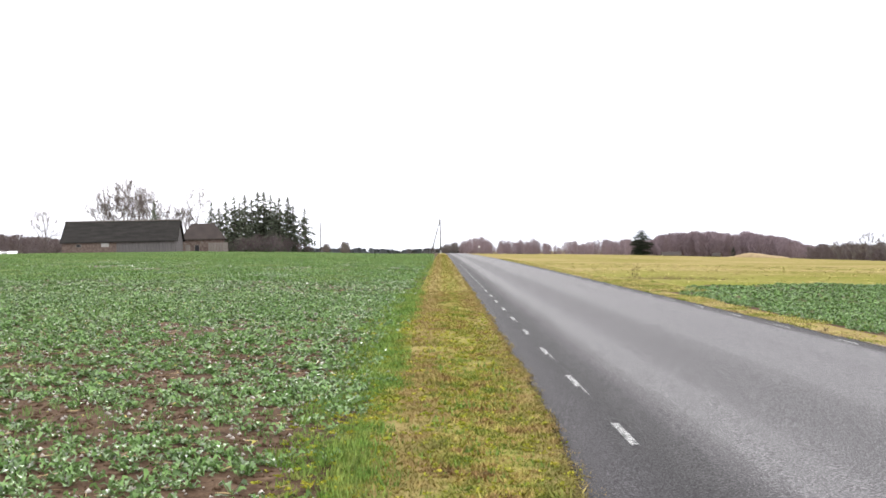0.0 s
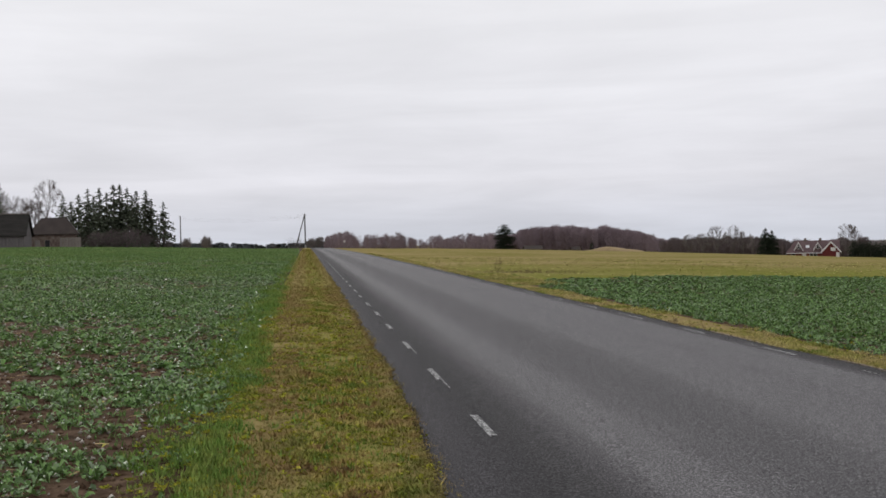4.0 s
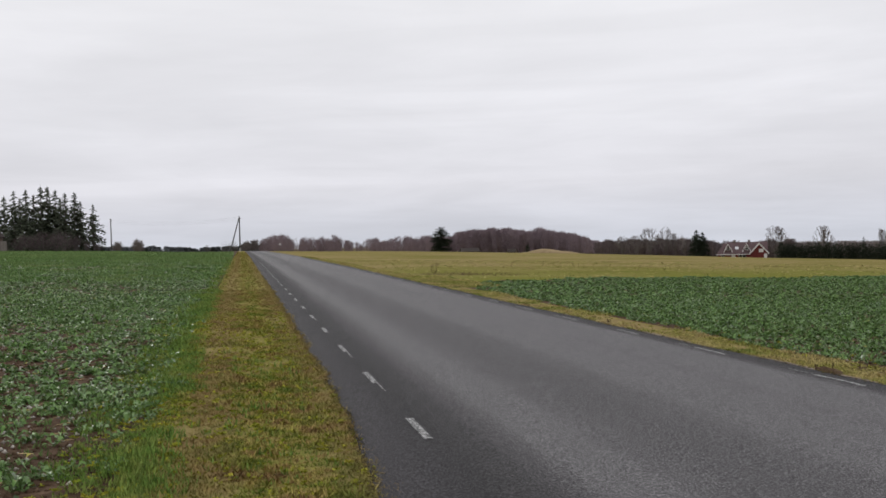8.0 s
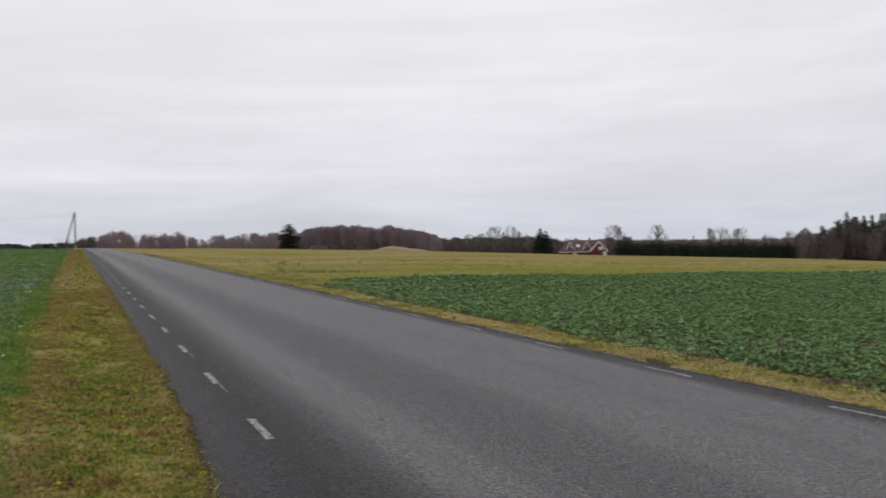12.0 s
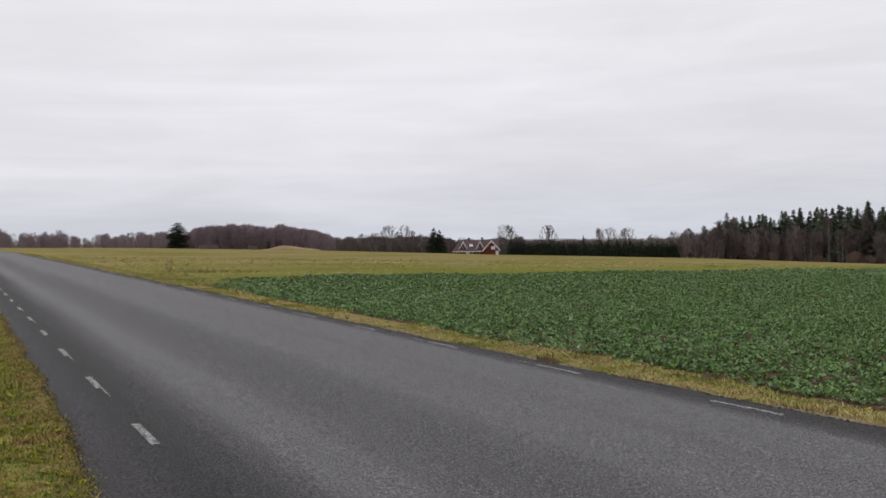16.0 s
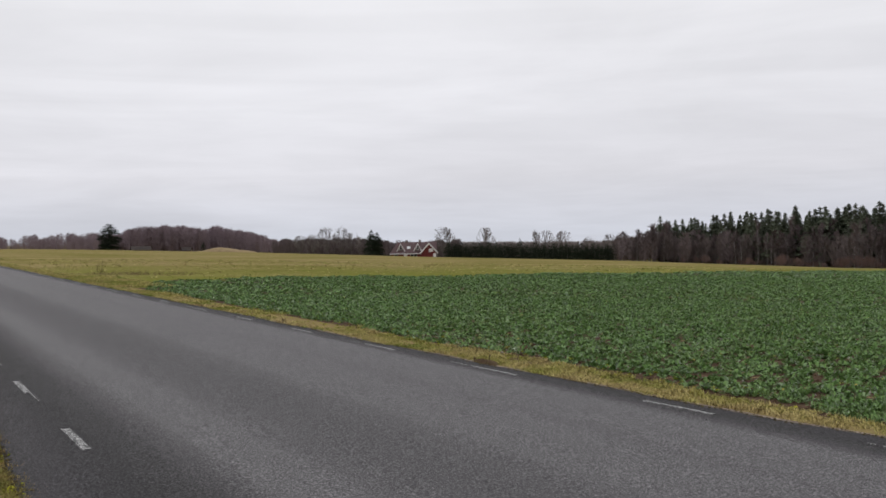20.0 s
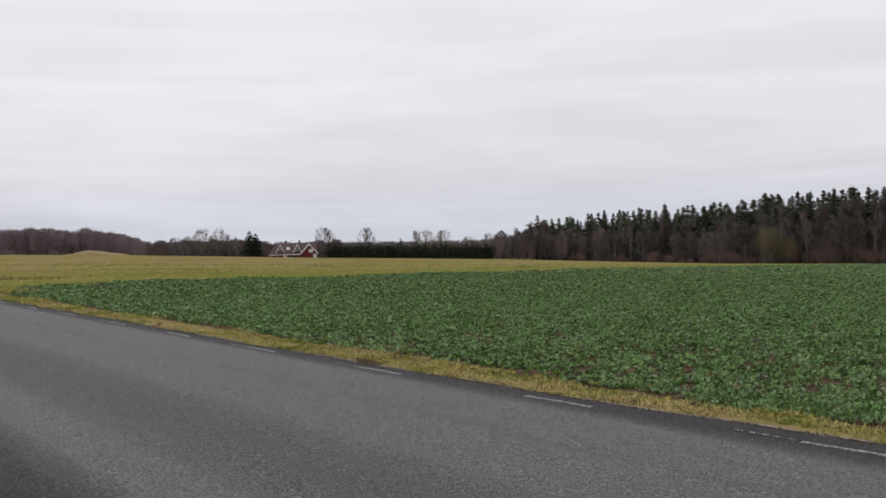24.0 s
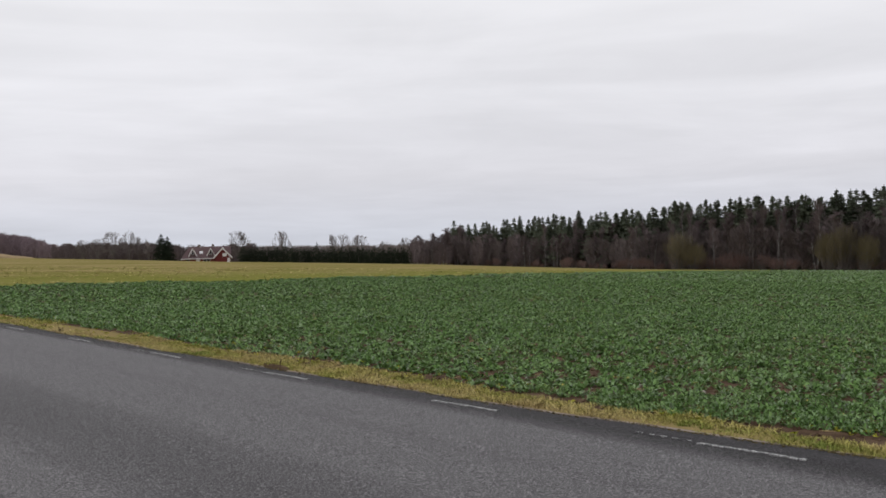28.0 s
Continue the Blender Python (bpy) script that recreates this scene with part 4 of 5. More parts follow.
def crown_tree_mesh(seed, wide=4.2, bole=2.0, limbs=8, open_=1.0, twig_w=0.012, levels=5):
    """A leafless tree 10 m high: limbs fan out from a short bole, fork again and again, and end in a rounded haze of twigs."""
    r = random.Random(seed)
    wood, fine = Mesher(), Mesher()
    ends = []

    def wob(k):
        return Vector((r.uniform(-k, k), r.uniform(-k, k), r.uniform(-k, k)))

    def limb(p, d, length, rad, level):
        for k in range(3):
            out = Vector((p.x, p.y, 0))
            d = (d + wob(0.16) + (out.normalized() * 0.05 if out.length > 0.3 else Vector()) + Vector((0, 0, 0.03))).normalized()
            q = p + d * (length / 3)
            r1 = rad * 0.88
            (wood if level < 3 else fine).tube(p, q, rad, r1, 6 if level < 2 else 4 if level < 3 else 3)
            if level >= 3:
                for _ in range(4 if level >= levels - 1 else 2):
                    o = p.lerp(q, r.random())
                    e = (d + wob(0.8)).normalized() * r.uniform(0.25, 0.7)
                    w = e.orthogonal().normalized() * twig_w
                    fine.tri(o - w, o + w, o + e)
            elif level == 2 and r.random() < 0.5:
                limb(q, (d + wob(0.8)).normalized(), length * 0.5, r1 * 0.45, level + 2)
            p, rad = q, r1
        if level < levels:
            for _ in range(3 if r.random() < 0.35 else 2):
                limb(p, (d + wob(0.62)).normalized(), length * r.uniform(0.66, 0.82), rad * 0.66, level + 1)
        else:
            ends.append(p)

    p, rad = Vector((0, 0, -0.2)), 0.25
    while p.z < bole:
        q = p + Vector((r.uniform(-0.05, 0.05), r.uniform(-0.05, 0.05), 0.5))
        wood.tube(p, q, rad, rad * 0.95, 7)
        p, rad = q, rad * 0.95
    for i in range(limbs):
        a = 6.28 * (i * 0.618 + r.uniform(-0.05, 0.05))
        tilt = (0.1 + 1.05 * i / limbs) * open_
        o = p - Vector((0, 0, 0.0 if i < 3 else r.uniform(0, 0.6)))
        limb(o, Vector((math.sin(tilt) * math.cos(a), math.sin(tilt) * math.sin(a), math.cos(tilt))), 2.1 * r.uniform(0.85, 1.1), rad * 0.55, 1)
    # the crown keeps to a rounded outline
    top = sorted(e.z for e in ends)[int(len(ends) * 0.97)]
    span = sorted(math.hypot(e.x, e.y) for e in ends)[int(len(ends) * 0.9)]
    kz, kx = 9.7 / top, wide / span
    for mb in (wood, fine):
        for k, v in enumerate(mb.v):
            grow = smooth(np.float64(v.z / bole)) if v.z < bole else 1.0
            f = 1 + (kx - 1) * float(grow)
            x, y, z = v.x * f, v.y * f, v.z * kz
            q = math.sqrt((x / wide) ** 2 + (y / wide) ** 2 + ((z - 5.6) / 4.3) ** 2)
            if q > 0.85 and z > 2.4:
                c = (0.85 + (q - 0.85) * 0.45) / q
                x, y, z = x * c, y * c, 5.6 + (z - 5.6) * c
            mb.v[k] = Vector((x, y, z))
    top = max(v.z for v in fine.v)
    for mb in (wood, fine):
        mb.v = [Vector((v.x, v.y, v.z * 10.0 / top)) for v in mb.v]
    return wood, fine


def spruce_mesh(seed, width=1.9, whorls=34, ragged=0.35, bare=0.03, full=1.3, sag=1.0, clump=1.0, taper=0.8):
    """A spruce 10 m high: trunk, and a crown of sagging boughs with hanging sprays, uneven from bough to bough."""
    r = random.Random(seed)
    wood, fine = Mesher(), Mesher()
    wood.tube(Vector((0, 0, -0.2)), Vector((0, 0, 5)), 0.17, 0.10, 7)
    wood.tube(Vector((0, 0, 5)), Vector((0, 0, 9.7)), 0.10, 0.02, 5)
    for a in (0, 1.6):
        o = Vector((math.cos(a), math.sin(a), 0)) * 0.09
        fine.tri(o + Vector((0, 0, 9.15)), Vector((0, 0, 9.15)) - o, Vector((0, 0, 10)))
    for k in range(whorls):
        t = bare + (1 - bare) * (1 - (1 - (k + r.uniform(-0.5, 0.5)) / whorls * 0.995) ** 1.25) if k else bare
        t = min(0.985, max(bare, t))
        z0 = max(0.15, 9.75 * t)
        R = width * min(1.0, (1 - t) * full) ** taper + 0.06
        n = r.randint(6, 9) if t < 0.8 else 5
        turn = r.uniform(0, 6.28)
        for i in range(n):
            a = turn + 2 * math.pi * (i + r.uniform(-0.4, 0.4)) / n
            L = R * r.uniform(1 - ragged, 1 + ragged * 0.5)
            z = max(0.12, z0 + r.uniform(-0.75, 0.6) * min(1, R))
            out = Vector((math.cos(a), math.sin(a), 0))
            side = Vector((-out.y, out.x, 0))
            droop = r.uniform(0.15, 0.5) * (1 - 0.5 * t) * sag
            m = max(2, int(L / 0.36))
            sc = min(1.0, 0.42 + R * 0.5) * clump
            for j in range(m):
                q = (j + 0.6) / m
                c = out * (L * q) + Vector((0, 0, z - droop * L * q * q + 0.05)) + side * r.uniform(-0.12, 0.12) * sc
                w = (0.17 + 0.16 * (1 - q)) * r.uniform(0.7, 1.4) * sc
                ln = 0.5 * r.uniform(0.7, 1.3) * sc
                tip = c + out * ln * 0.7 + Vector((0, 0, -ln * r.uniform(0.1, 0.5)))
                fine.tri(c + side * w + Vector((0, 0, -0.15 * r.random())), c - side * w, tip)
                hang = Vector((0, 0, -r.uniform(0.25, 0.6) * sc * (0.5 + 0.5 * (1 - t))))
                fine.tri(c + side * 0.2 * sc, c - side * 0.2 * sc + out * 0.1, c + side * r.uniform(-0.2, 0.2) * sc + hang)
                fine.tri(c + out * 0.2 * sc, c - out * 0.2 * sc, c + side * r.uniform(-0.2, 0.2) * sc + hang * 0.8)
    return wood, fine


def pine_mesh(seed):
    """A pine 10 m high: a long bare stem under an uneven crown of needle clumps."""
    r = random.Random(seed)
    wood, fine = Mesher(), Mesher()
    p = Vector((0, 0, -0.2))
    for k in range(8):
        q = Vector((r.uniform(-0.1, 0.1), r.uniform(-0.1, 0.1), 1.15 * (k + 1)))
        wood.tube(p, q, 0.17 - 0.017 * k, 0.17 - 0.017 * (k + 1), 6)
        p = q
    for _ in range(46):
        z = r.uniform(4.2, 9.6)
        a, R = r.uniform(0, 6.28), r.uniform(0.1, 1.0) * (1.75 - 0.12 * abs(z - 7) ** 1.5)
        c = Vector((R * math.cos(a), R * math.sin(a), z))
        wood.tube(Vector((0, 0, z - 0.5)), c, 0.04, 0.015, 3)
        for _ in range(16):
            o = Vector((r.gauss(0, 0.3), r.gauss(0, 0.3), r.gauss(0.05, 0.2)))
            d = Vector((r.uniform(-1, 1), r.uniform(-1, 1), r.uniform(-0.3, 1))).normalized() * 0.33
            s = d.orthogonal().normalized() * 0.11
            fine.tri(c + o - s, c + o + s, c + o + d)
    return wood, fine


def bush_mesh(seed, stems=30, lean=0.55, twigs=420, belly=0.5, thick=0.0055):
    """A leafless bush, 1 high and about as wide: stems fanning from the base into a rounded haze of twigs."""
    r = random.Random(seed)
    wood, fine = Mesher(), Mesher()
    for _ in range(stems):
        a, b = r.uniform(0, 6.28), r.uniform(0, lean)
        p = Vector((r.gauss(0, 0.08), r.gauss(0, 0.08), -0.03))
        d = Vector((math.sin(b) * math.cos(a), math.sin(b) * math.sin(a), math.cos(b)))
        L, rad = r.uniform(0.5, 0.85), 0.006
        for k in range(3):
            d = (d + Vector((r.uniform(-1, 1), r.uniform(-1, 1), r.uniform(-0.6, 0.6))) * 0.16).normalized()
            q = p + d * (L / 3)
            wood.tube(p, q, rad, rad * 0.7, 3)
            p, rad = q, rad * 0.7
    lumps = [Vector((r.uniform(-0.16, 0.16), r.uniform(-0.16, 0.16), belly + r.uniform(-0.12, 0.12))) for _ in range(4)]
    for _ in range(twigs):
        a, u, rr = r.uniform(0, 6.28), r.uniform(-1, 1), r.random() ** 0.4
        e = math.sqrt(1 - u * u)
        c = r.choice(lumps)
        p = c + Vector((0.3 * rr * e * math.cos(a), 0.3 * rr * e * math.sin(a), 0.36 * rr * u))
        if p.z < 0.01:
            continue
        d = (Vector((p.x, p.y, 0.35 + p.z)) + Vector((r.uniform(-1, 1), r.uniform(-1, 1), r.uniform(-1, 1))) * 0.28).normalized()
        w = d.orthogonal().normalized() * thick
        fine.tri(p - w, p + w, p + d * r.uniform(0.10, 0.2))
    top = max(v.z for v in fine.v)
    for mb in (wood, fine):
        mb.v = [v / top for v in mb.v]
    return wood, fine


def kind(makers, wood_mat, fine_mat, wood_name="trunk", fine_name="crown"):
    return [(w.mesh(wood_name, wood_mat), f.mesh(fine_name, fine_mat)) for w, f in makers]


BROAD = kind([crown_tree_mesh(1, 4.3, 2.2, 8), crown_tree_mesh(2, 3.8, 2.4, 7), crown_tree_mesh(3, 4.5, 2.0, 9), crown_tree_mesh(12, 4.0, 2.5, 8)], BARK, TWIG)
RIM_TREES = kind([crown_tree_mesh(51, 4.0, 1.2, 11, 1.1, 0.020, 4), crown_tree_mesh(52, 4.4, 1.4, 12, 1.1, 0.020, 4), crown_tree_mesh(53, 3.6, 1.4, 10, 1.1, 0.020, 4)], BARK, TWIG)
SLENDER = kind([crown_tree_mesh(4, 3.0, 4.6, 7, 0.9)], BARK, TWIG)
BIRCHES = kind([stem_tree_mesh(s, 0.62, 3, 0.8, 0.35) for s in (6, 7, 8)], BIRCH, TWIG_R)
ALDERS = kind([stem_tree_mesh(s, 0.75, 3, 0.9, 0.2) for s in (9, 10, 11)], BARK, TWIG_R)
SPRUCES = kind([spruce_mesh(20, 1.7, 24, 0.5, 0.06, 1.5, 1.5), spruce_mesh(21, 1.9, 22, 0.55, 0.05, 1.5, 1.6), spruce_mesh(22, 1.6, 25, 0.5, 0.08, 1.6, 1.4), spruce_mesh(23, 1.8, 21, 0.6, 0.05, 1.5, 1.6)], BARK, NEEDLE)
FOREST_SPRUCES = kind([spruce_mesh(24, 2.0, 31, 0.3, 0.2, 1.25, 0.7, 1.1, 0.95), spruce_mesh(25, 1.8, 31, 0.35, 0.25, 1.35, 0.7, 1.1, 0.95), spruce_mesh(26, 2.2, 30, 0.3, 0.2, 1.2, 0.7, 1.1, 0.92), spruce_mesh(27, 1.7, 32, 0.3, 0.3, 1.45, 0.7, 1.05, 0.95)], BARK, NEEDLE)
PINES = kind([pine_mesh(30), pine_mesh(31), pine_mesh(32)], BARK, PINE)
BUSHES = kind([bush_mesh(40), bush_mesh(41, 30, 0.8, 420, 0.42)], BARK, TWIG_R, "stem_clump", "crown")
BRUSHES = kind([bush_mesh(44, 30, 0.8, 600, 0.42), bush_mesh(45, 30, 0.9, 600, 0.4)], BARK, BRUSH, "stem_clump", "crown")
FAR_BUSHES = kind([bush_mesh(46, 20, 0.6, 500, 0.5, 0.016), bush_mesh(47, 20, 0.7, 500, 0.5, 0.016)], BARK, TWIG, "stem_clump", "crown")
WILLOWS = kind([bush_mesh(42, 60, 0.6, 1500), bush_mesh(43, 60, 0.7, 1500)], BARK, TWIG_O, "stem_clump", "crown")
HEDGES = kind([spruce_mesh(60, 3.3, 18, 0.4, 0.0, 2.2), spruce_mesh(61, 3.5, 18, 0.45, 0.0, 2.0), spruce_mesh(62, 3.2, 18, 0.4, 0.0, 2.2)], BARK, HEDGE_N)
YEWS = kind([spruce_mesh(70, 2.3, 38, 0.2, 0.0, 2.4, 0.3, 1.1, 0.5), spruce_mesh(71, 2.7, 36, 0.2, 0.06, 1.25, 0.6, 1.1, 0.75)], BARK, HEDGE_N)
tree_rng = random.Random(5)


def plant(name, kinds, az, d, el, label, category, group="", wide=1.0, unit=10.0, i=None):
    """A tree or bush on the land whose top shows at the angle el."""
    x, y = at(az, d)
    h = max(0.4, height_for(az, d, el))
    wood, fine = kinds[tree_rng.randrange(len(kinds)) if i is None else i % len(kinds)]
    root = new(name)
    root.empty_display_size = 0.2
    s = h / unit
    root.location = (x, y, float(gz(x, y)) - 0.02)
    root.rotation_euler = (0, 0, tree_rng.uniform(0, 6.28))
    root.scale = (s * wide, s * wide, s)
    part(wood.name.split(".")[0], wood, None, root)
    part(fine.name.split(".")[0], fine, None, root)
    return tagged(root, label, category, group)


# the farm behind the left field
plant("bare_tree", RIM_TREES, 22.5, 246, 2.85, "leafless broadleaf tree beside the barn", "tree", "farm trees", 0.8, i=1)
for az, el, i in ((19.5, 3.7, 0), (18.9, 4.3, 1), (18.2, 4.55, 2), (17.6, 4.3, 0), (17.05, 3.8, 1)):
    plant("bare_tree", BROAD, az, 250 + 4 * i, el, "tall leafless broadleaf tree behind the barn", "tree", "farm trees", 0.8, i=i)
plant("spruce", SPRUCES, 16.7, 246, 3.25, "dark green spruce behind the barn", "tree", "farm spruces", 0.9)
for az, el in ((16.0, 3.2), (15.4, 3.1), (14.95, 2.9)):
    plant("bare_tree", BROAD, az, 252, el, "leafless broadleaf tree behind the farm", "tree", "farm trees", 0.75)
plant("bare_tree", SLENDER, 14.35, 240, 4.05, "slender leafless tree beside the spruces", "tree", "farm trees", 0.9)
for az, el in ((13.5, 3.15), (13.1, 2.8), (12.7, 3.22), (12.2, 3.5), (11.9, 3.1), (11.6, 3.58), (11.2, 3.3), (10.84, 3.76), (10.5, 3.76), (10.1, 3.55), (9.85, 3.1), (9.6, 3.38), (9.1, 3.42), (8.8, 2.9), (8.14, 2.71)):
    plant("spruce", SPRUCES, az, 240 + tree_rng.uniform(-5, 6), el, "tall dark spruce with drooping boughs by the farm", "tree", "farm spruces", 1.3 if el > 3 else 1.5)
for az, el in ((13.3, 1.5), (12.4, 1.7), (11.4, 1.9), (10.7, 1.8), (9.9, 1.8), (9.2, 1.5)):
    plant("spruce", SPRUCES, az, 252, el, "dark spruce inside the farm grove", "tree", "farm spruces", 1.2)
for az, el in ((12.6, 0.95), (11.9, 1.15), (11.3, 1.1), (10.8, 1.3), (10.2, 1.45), (9.7, 1.25), (9.1, 1.0), (8.5, 0.7), (7.9, 0.55), (13.0, 0.8)):
    plant("bush", BUSHES, az, 228 + tree_rng.uniform(-3, 3), el, "leafless brown bush under the spruces", "bush", "farm bushes", 1.1, 1.0)
for az, el in ((23.2, 0.85), (22.6, 0.75), (22.0, 0.7), (24.6, 0.9), (25.5, 1.0)):
    plant("bush", BUSHES, az, 219, el, "low dark leafless bush at the field edge", "bush", "farm bushes", 1.5, 1.0)
for az, el, d in ((5.84, 0.74, 420), (6.9, 0.6, 420), (0.9, 0.55, 470), (0.45, 0.5, 470), (-0.35, 0.46, 480), (-0.75, 0.5, 480), (1.9, 0.3, 480)):
    plant("bush", FAR_BUSHES, az, d, el, "round leafless bush in the distance", "bush", "far bushes", 1.0, 1.0)

# beyond the meadow
plant("conifer", YEWS, -11.85, 420, 0.9, "broad dark conifer standing alone at the meadow rim", "tree", "", 1.7, i=0)
plant("conifer", YEWS, -26.82, 322, 0.28, "dark green spruce beside the red house", "tree", "house spruces", 1.35, i=1)
plant("conifer", YEWS, -27.15, 324, 0.14, "dark green spruce beside the red house", "tree", "house spruces", 1.35, i=1)
plant("conifer", HEDGES, -17.01, 312, -0.19, "small dark conifer beside the straw mound", "tree", "", 0.9, i=0)
for az, el, w in ((-22.6, 0.05, 1.0), (-23.4, 0.1, 0.95), (-24.2, 0.52, 0.95), (-25.05, 0.56, 0.8), (-25.6, 0.2, 0.9), (-26.1, -0.05, 1.0)):
    plant("bare_tree", RIM_TREES, az, 338, el, "leafless broadleaf tree at the meadow rim", "tree", "rim trees", w)
for az, el, w in ((-31.1, 0.42, 1.0), (-33.65, 0.36, 0.72), (-36.7, 0.1, 0.85), (-37.2, 0.12, 0.75), (-38.3, 0.05, 0.9), (-39.8, -0.35, 1.0), (-41.0, -0.2, 0.7)):
    plant("bare_tree", RIM_TREES, az, 345, el, "leafless broadleaf tree behind the spruce hedge", "tree", "rim trees", w)
n_hedge = 64
for k in range(n_hedge):
    q = k / (n_hedge - 1)
    az = -31.35 - 9.85 * q
    el = -0.53 - 0.27 * q + tree_rng.uniform(-0.12, 0.03) + (0.25 if k in (16, 28) else 0)
    plant("hedge_spruce", HEDGES, az + tree_rng.uniform(-0.05, 0.05), 298 + 3 * (k % 2) - 4 * q, el, "young dark spruce in a dense hedge row", "tree", "spruce hedge", 1.0 if el < -0.4 else 0.6)

# the forest edge
F_AZ = [-80, -68, -66, -64, -61, -57, -54.5, -50, -48, -46, -43.9, -42.8, -41.3]
F_EL = [2.25, 2.1, 1.95, 1.82, 1.82, 1.62, 1.28, 1.12, 0.95, 0.72, 0.6, 0.25, 0.02]
for k in range(165):
    az = -44.1 - 32 * (k / 164) + tree_rng.uniform(-0.15, 0.15)
    el = float(np.interp(az, F_AZ, F_EL)) - abs(tree_rng.gauss(0, 0.34))
    d = float(rim_distance(az)) + tree_rng.uniform(10, 26)
    if tree_rng.random() < 0.9:
        plant("spruce", FOREST_SPRUCES, az, d, el, "tall dark spruce at the forest edge", "tree", "forest conifers", tree_rng.uniform(1.15, 1.6))
    else:
        plant("pine", PINES, az, d, el - 0.3, "tall pine with a dark green crown in the forest", "tree", "forest conifers", 1.15)
for az, el in ((-43.95, 0.79), (-47.9, 0.98), (-49.0, 0.9), (-51.4, 1.23), (-54.5, 1.25), (-56.96, 1.68), (-57.4, 1.5), (-60.58, 1.8), (-61.5, 1.86), (-63.9, 1.81), (-65.7, 2.03), (-68.1, 2.16)):
    plant("spruce", FOREST_SPRUCES, az, float(rim_distance(az)) + 12, el, "tall dark spruce rising over the forest edge", "tree", "forest conifers", 1.3)
for k in range(60):
    az = -42.5 - 33 * (k / 59) + tree_rng.uniform(-0.3, 0.3)
    el = float(np.interp(az, F_AZ, F_EL)) - tree_rng.uniform(0.35, 1.8) * (1 if az < -44.5 else 0.2)
    plant("birch", BIRCHES, az, float(rim_distance(az)) + tree_rng.uniform(1, 8), el, "leafless birch with a pale stem at the forest edge", "tree", "forest birches", 1.25)
for k in range(92):
    az = -41.4 - 34 * (k / 91) + tree_rng.uniform(-0.2, 0.2)
    el = float(np.interp(az, F_AZ, F_EL)) - tree_rng.uniform(0.7, 2.3) * (1 if az < -44.5 else 0.15)
    plant("alder", ALDERS, az, float(rim_distance(az)) + tree_rng.uniform(2, 14), el, "leafless alder with reddish brown twigs at the forest edge", "tree", "forest alders", 1.8)
for az, el, w in ((-57.1, -0.05, 1.1), (-57.9, -0.8, 1.2), (-65.3, -0.3, 0.9), (-66.1, 0.2, 0.85), (-67.1, -0.4, 0.95)):
    plant("willow", WILLOWS, az, float(rim_distance(az)) - 1, el, "olive-brown leafless willow at the field edge", "bush", "willows", w, 1.0)
for k in range(72):
    az = -44.5 - 30 * (k / 71) + tree_rng.uniform(-0.2, 0.2)
    el = -1.75 + tree_rng.uniform(-0.4, 0.25) + (0.35 if -62 < az < -59 else 0)
    plant("bush", BRUSHES, az, float(rim_distance(az)) + tree_rng.uniform(0, 3), el, "low reddish leafless brush in front of the forest", "bush", "forest brush", 1.3, 1.0)


# far woods, joined
def far_tree(seed, conifer=False):
    r = random.Random(seed)
    mb = Mesher()
    mb.tube(Vector((0, 0, -0.05)), Vector((0, 0, 0.7)), 0.018, 0.008, 4)
    for _ in range(110 if conifer else 230):
        z = r.uniform(0.12, 0.97)
        R = (0.24 * (1 - z) if conifer else 0.23 * math.sqrt(max(0.02, 1 - ((z - 0.55) / 0.47) ** 2))) * math.sqrt(r.random())
        a = r.uniform(0, 6.28)
        p = Vector((R * math.cos(a), R * math.sin(a), z - 0.05))
        d = (Vector((math.cos(a), math.sin(a), -0.3 if conifer else 1.6)) + Vector((r.uniform(-1, 1), r.uniform(-1, 1), r.uniform(-1, 1))) * 0.6).normalized()
        s = d.orthogonal().normalized() * (0.05 if conifer else 0.0105)
        mb.tri(p - s, p + s, p + d * (0.10 if conifer else 0.14))
    quads = [f for f in mb.f if len(f) == 4]
    tris = [f for f in mb.f if len(f) == 3] + [q[:3] for q in quads] + [(q[0], q[2], q[3]) for q in quads]
    return np.array([tuple(v) for v in mb.v]), np.array(tris)


FAR_BARE = [far_tree(s) for s in range(5)]
FAR_CON = [far_tree(s, True) for s in range(10, 13)]


def far_wood(name, az0, az1, d0, d1, n, profile, mat, label, kinds=FAR_BARE, rough=0.2, wide=1.0, lumps=0.0, rim=False):
    """profile: (bearing, angle of the tree tops) pairs from right to left."""
    az = rng.uniform(min(az0, az1), max(az0, az1), n)
    d = rng.uniform(d0, d1, n) + (rim_distance(az) if rim else 0)
    x, y = -d * np.sin(np.radians(az)), d * np.cos(np.radians(az))
    z = gz(x, y)
    el = np.interp(az, [p[0] for p in profile], [p[1] for p in profile]) - np.abs(rng.normal(0, rough, n))
    el = el + lumps * np.array([noise.noise(Vector((a * 1.9, 0.3, 7.0))) + 0.5 * noise.noise(Vector((a * 5.3, 4.3, 2.0))) for a in az])
    h = np.maximum(2.0, d * np.tan(np.radians(el)) + EYE - z)
    w = np.clip(h, 4, 14) * wide * rng.uniform(0.8, 1.3, n)
    v, f = scatter(kinds, np.stack([x, y, z], 1), rng.uniform(0, 6.28, n), np.stack([w, w, h], 1))
    return tagged(new(name, array_mesh(name, v, f, mat)), label, "woodland", kind="stuff")


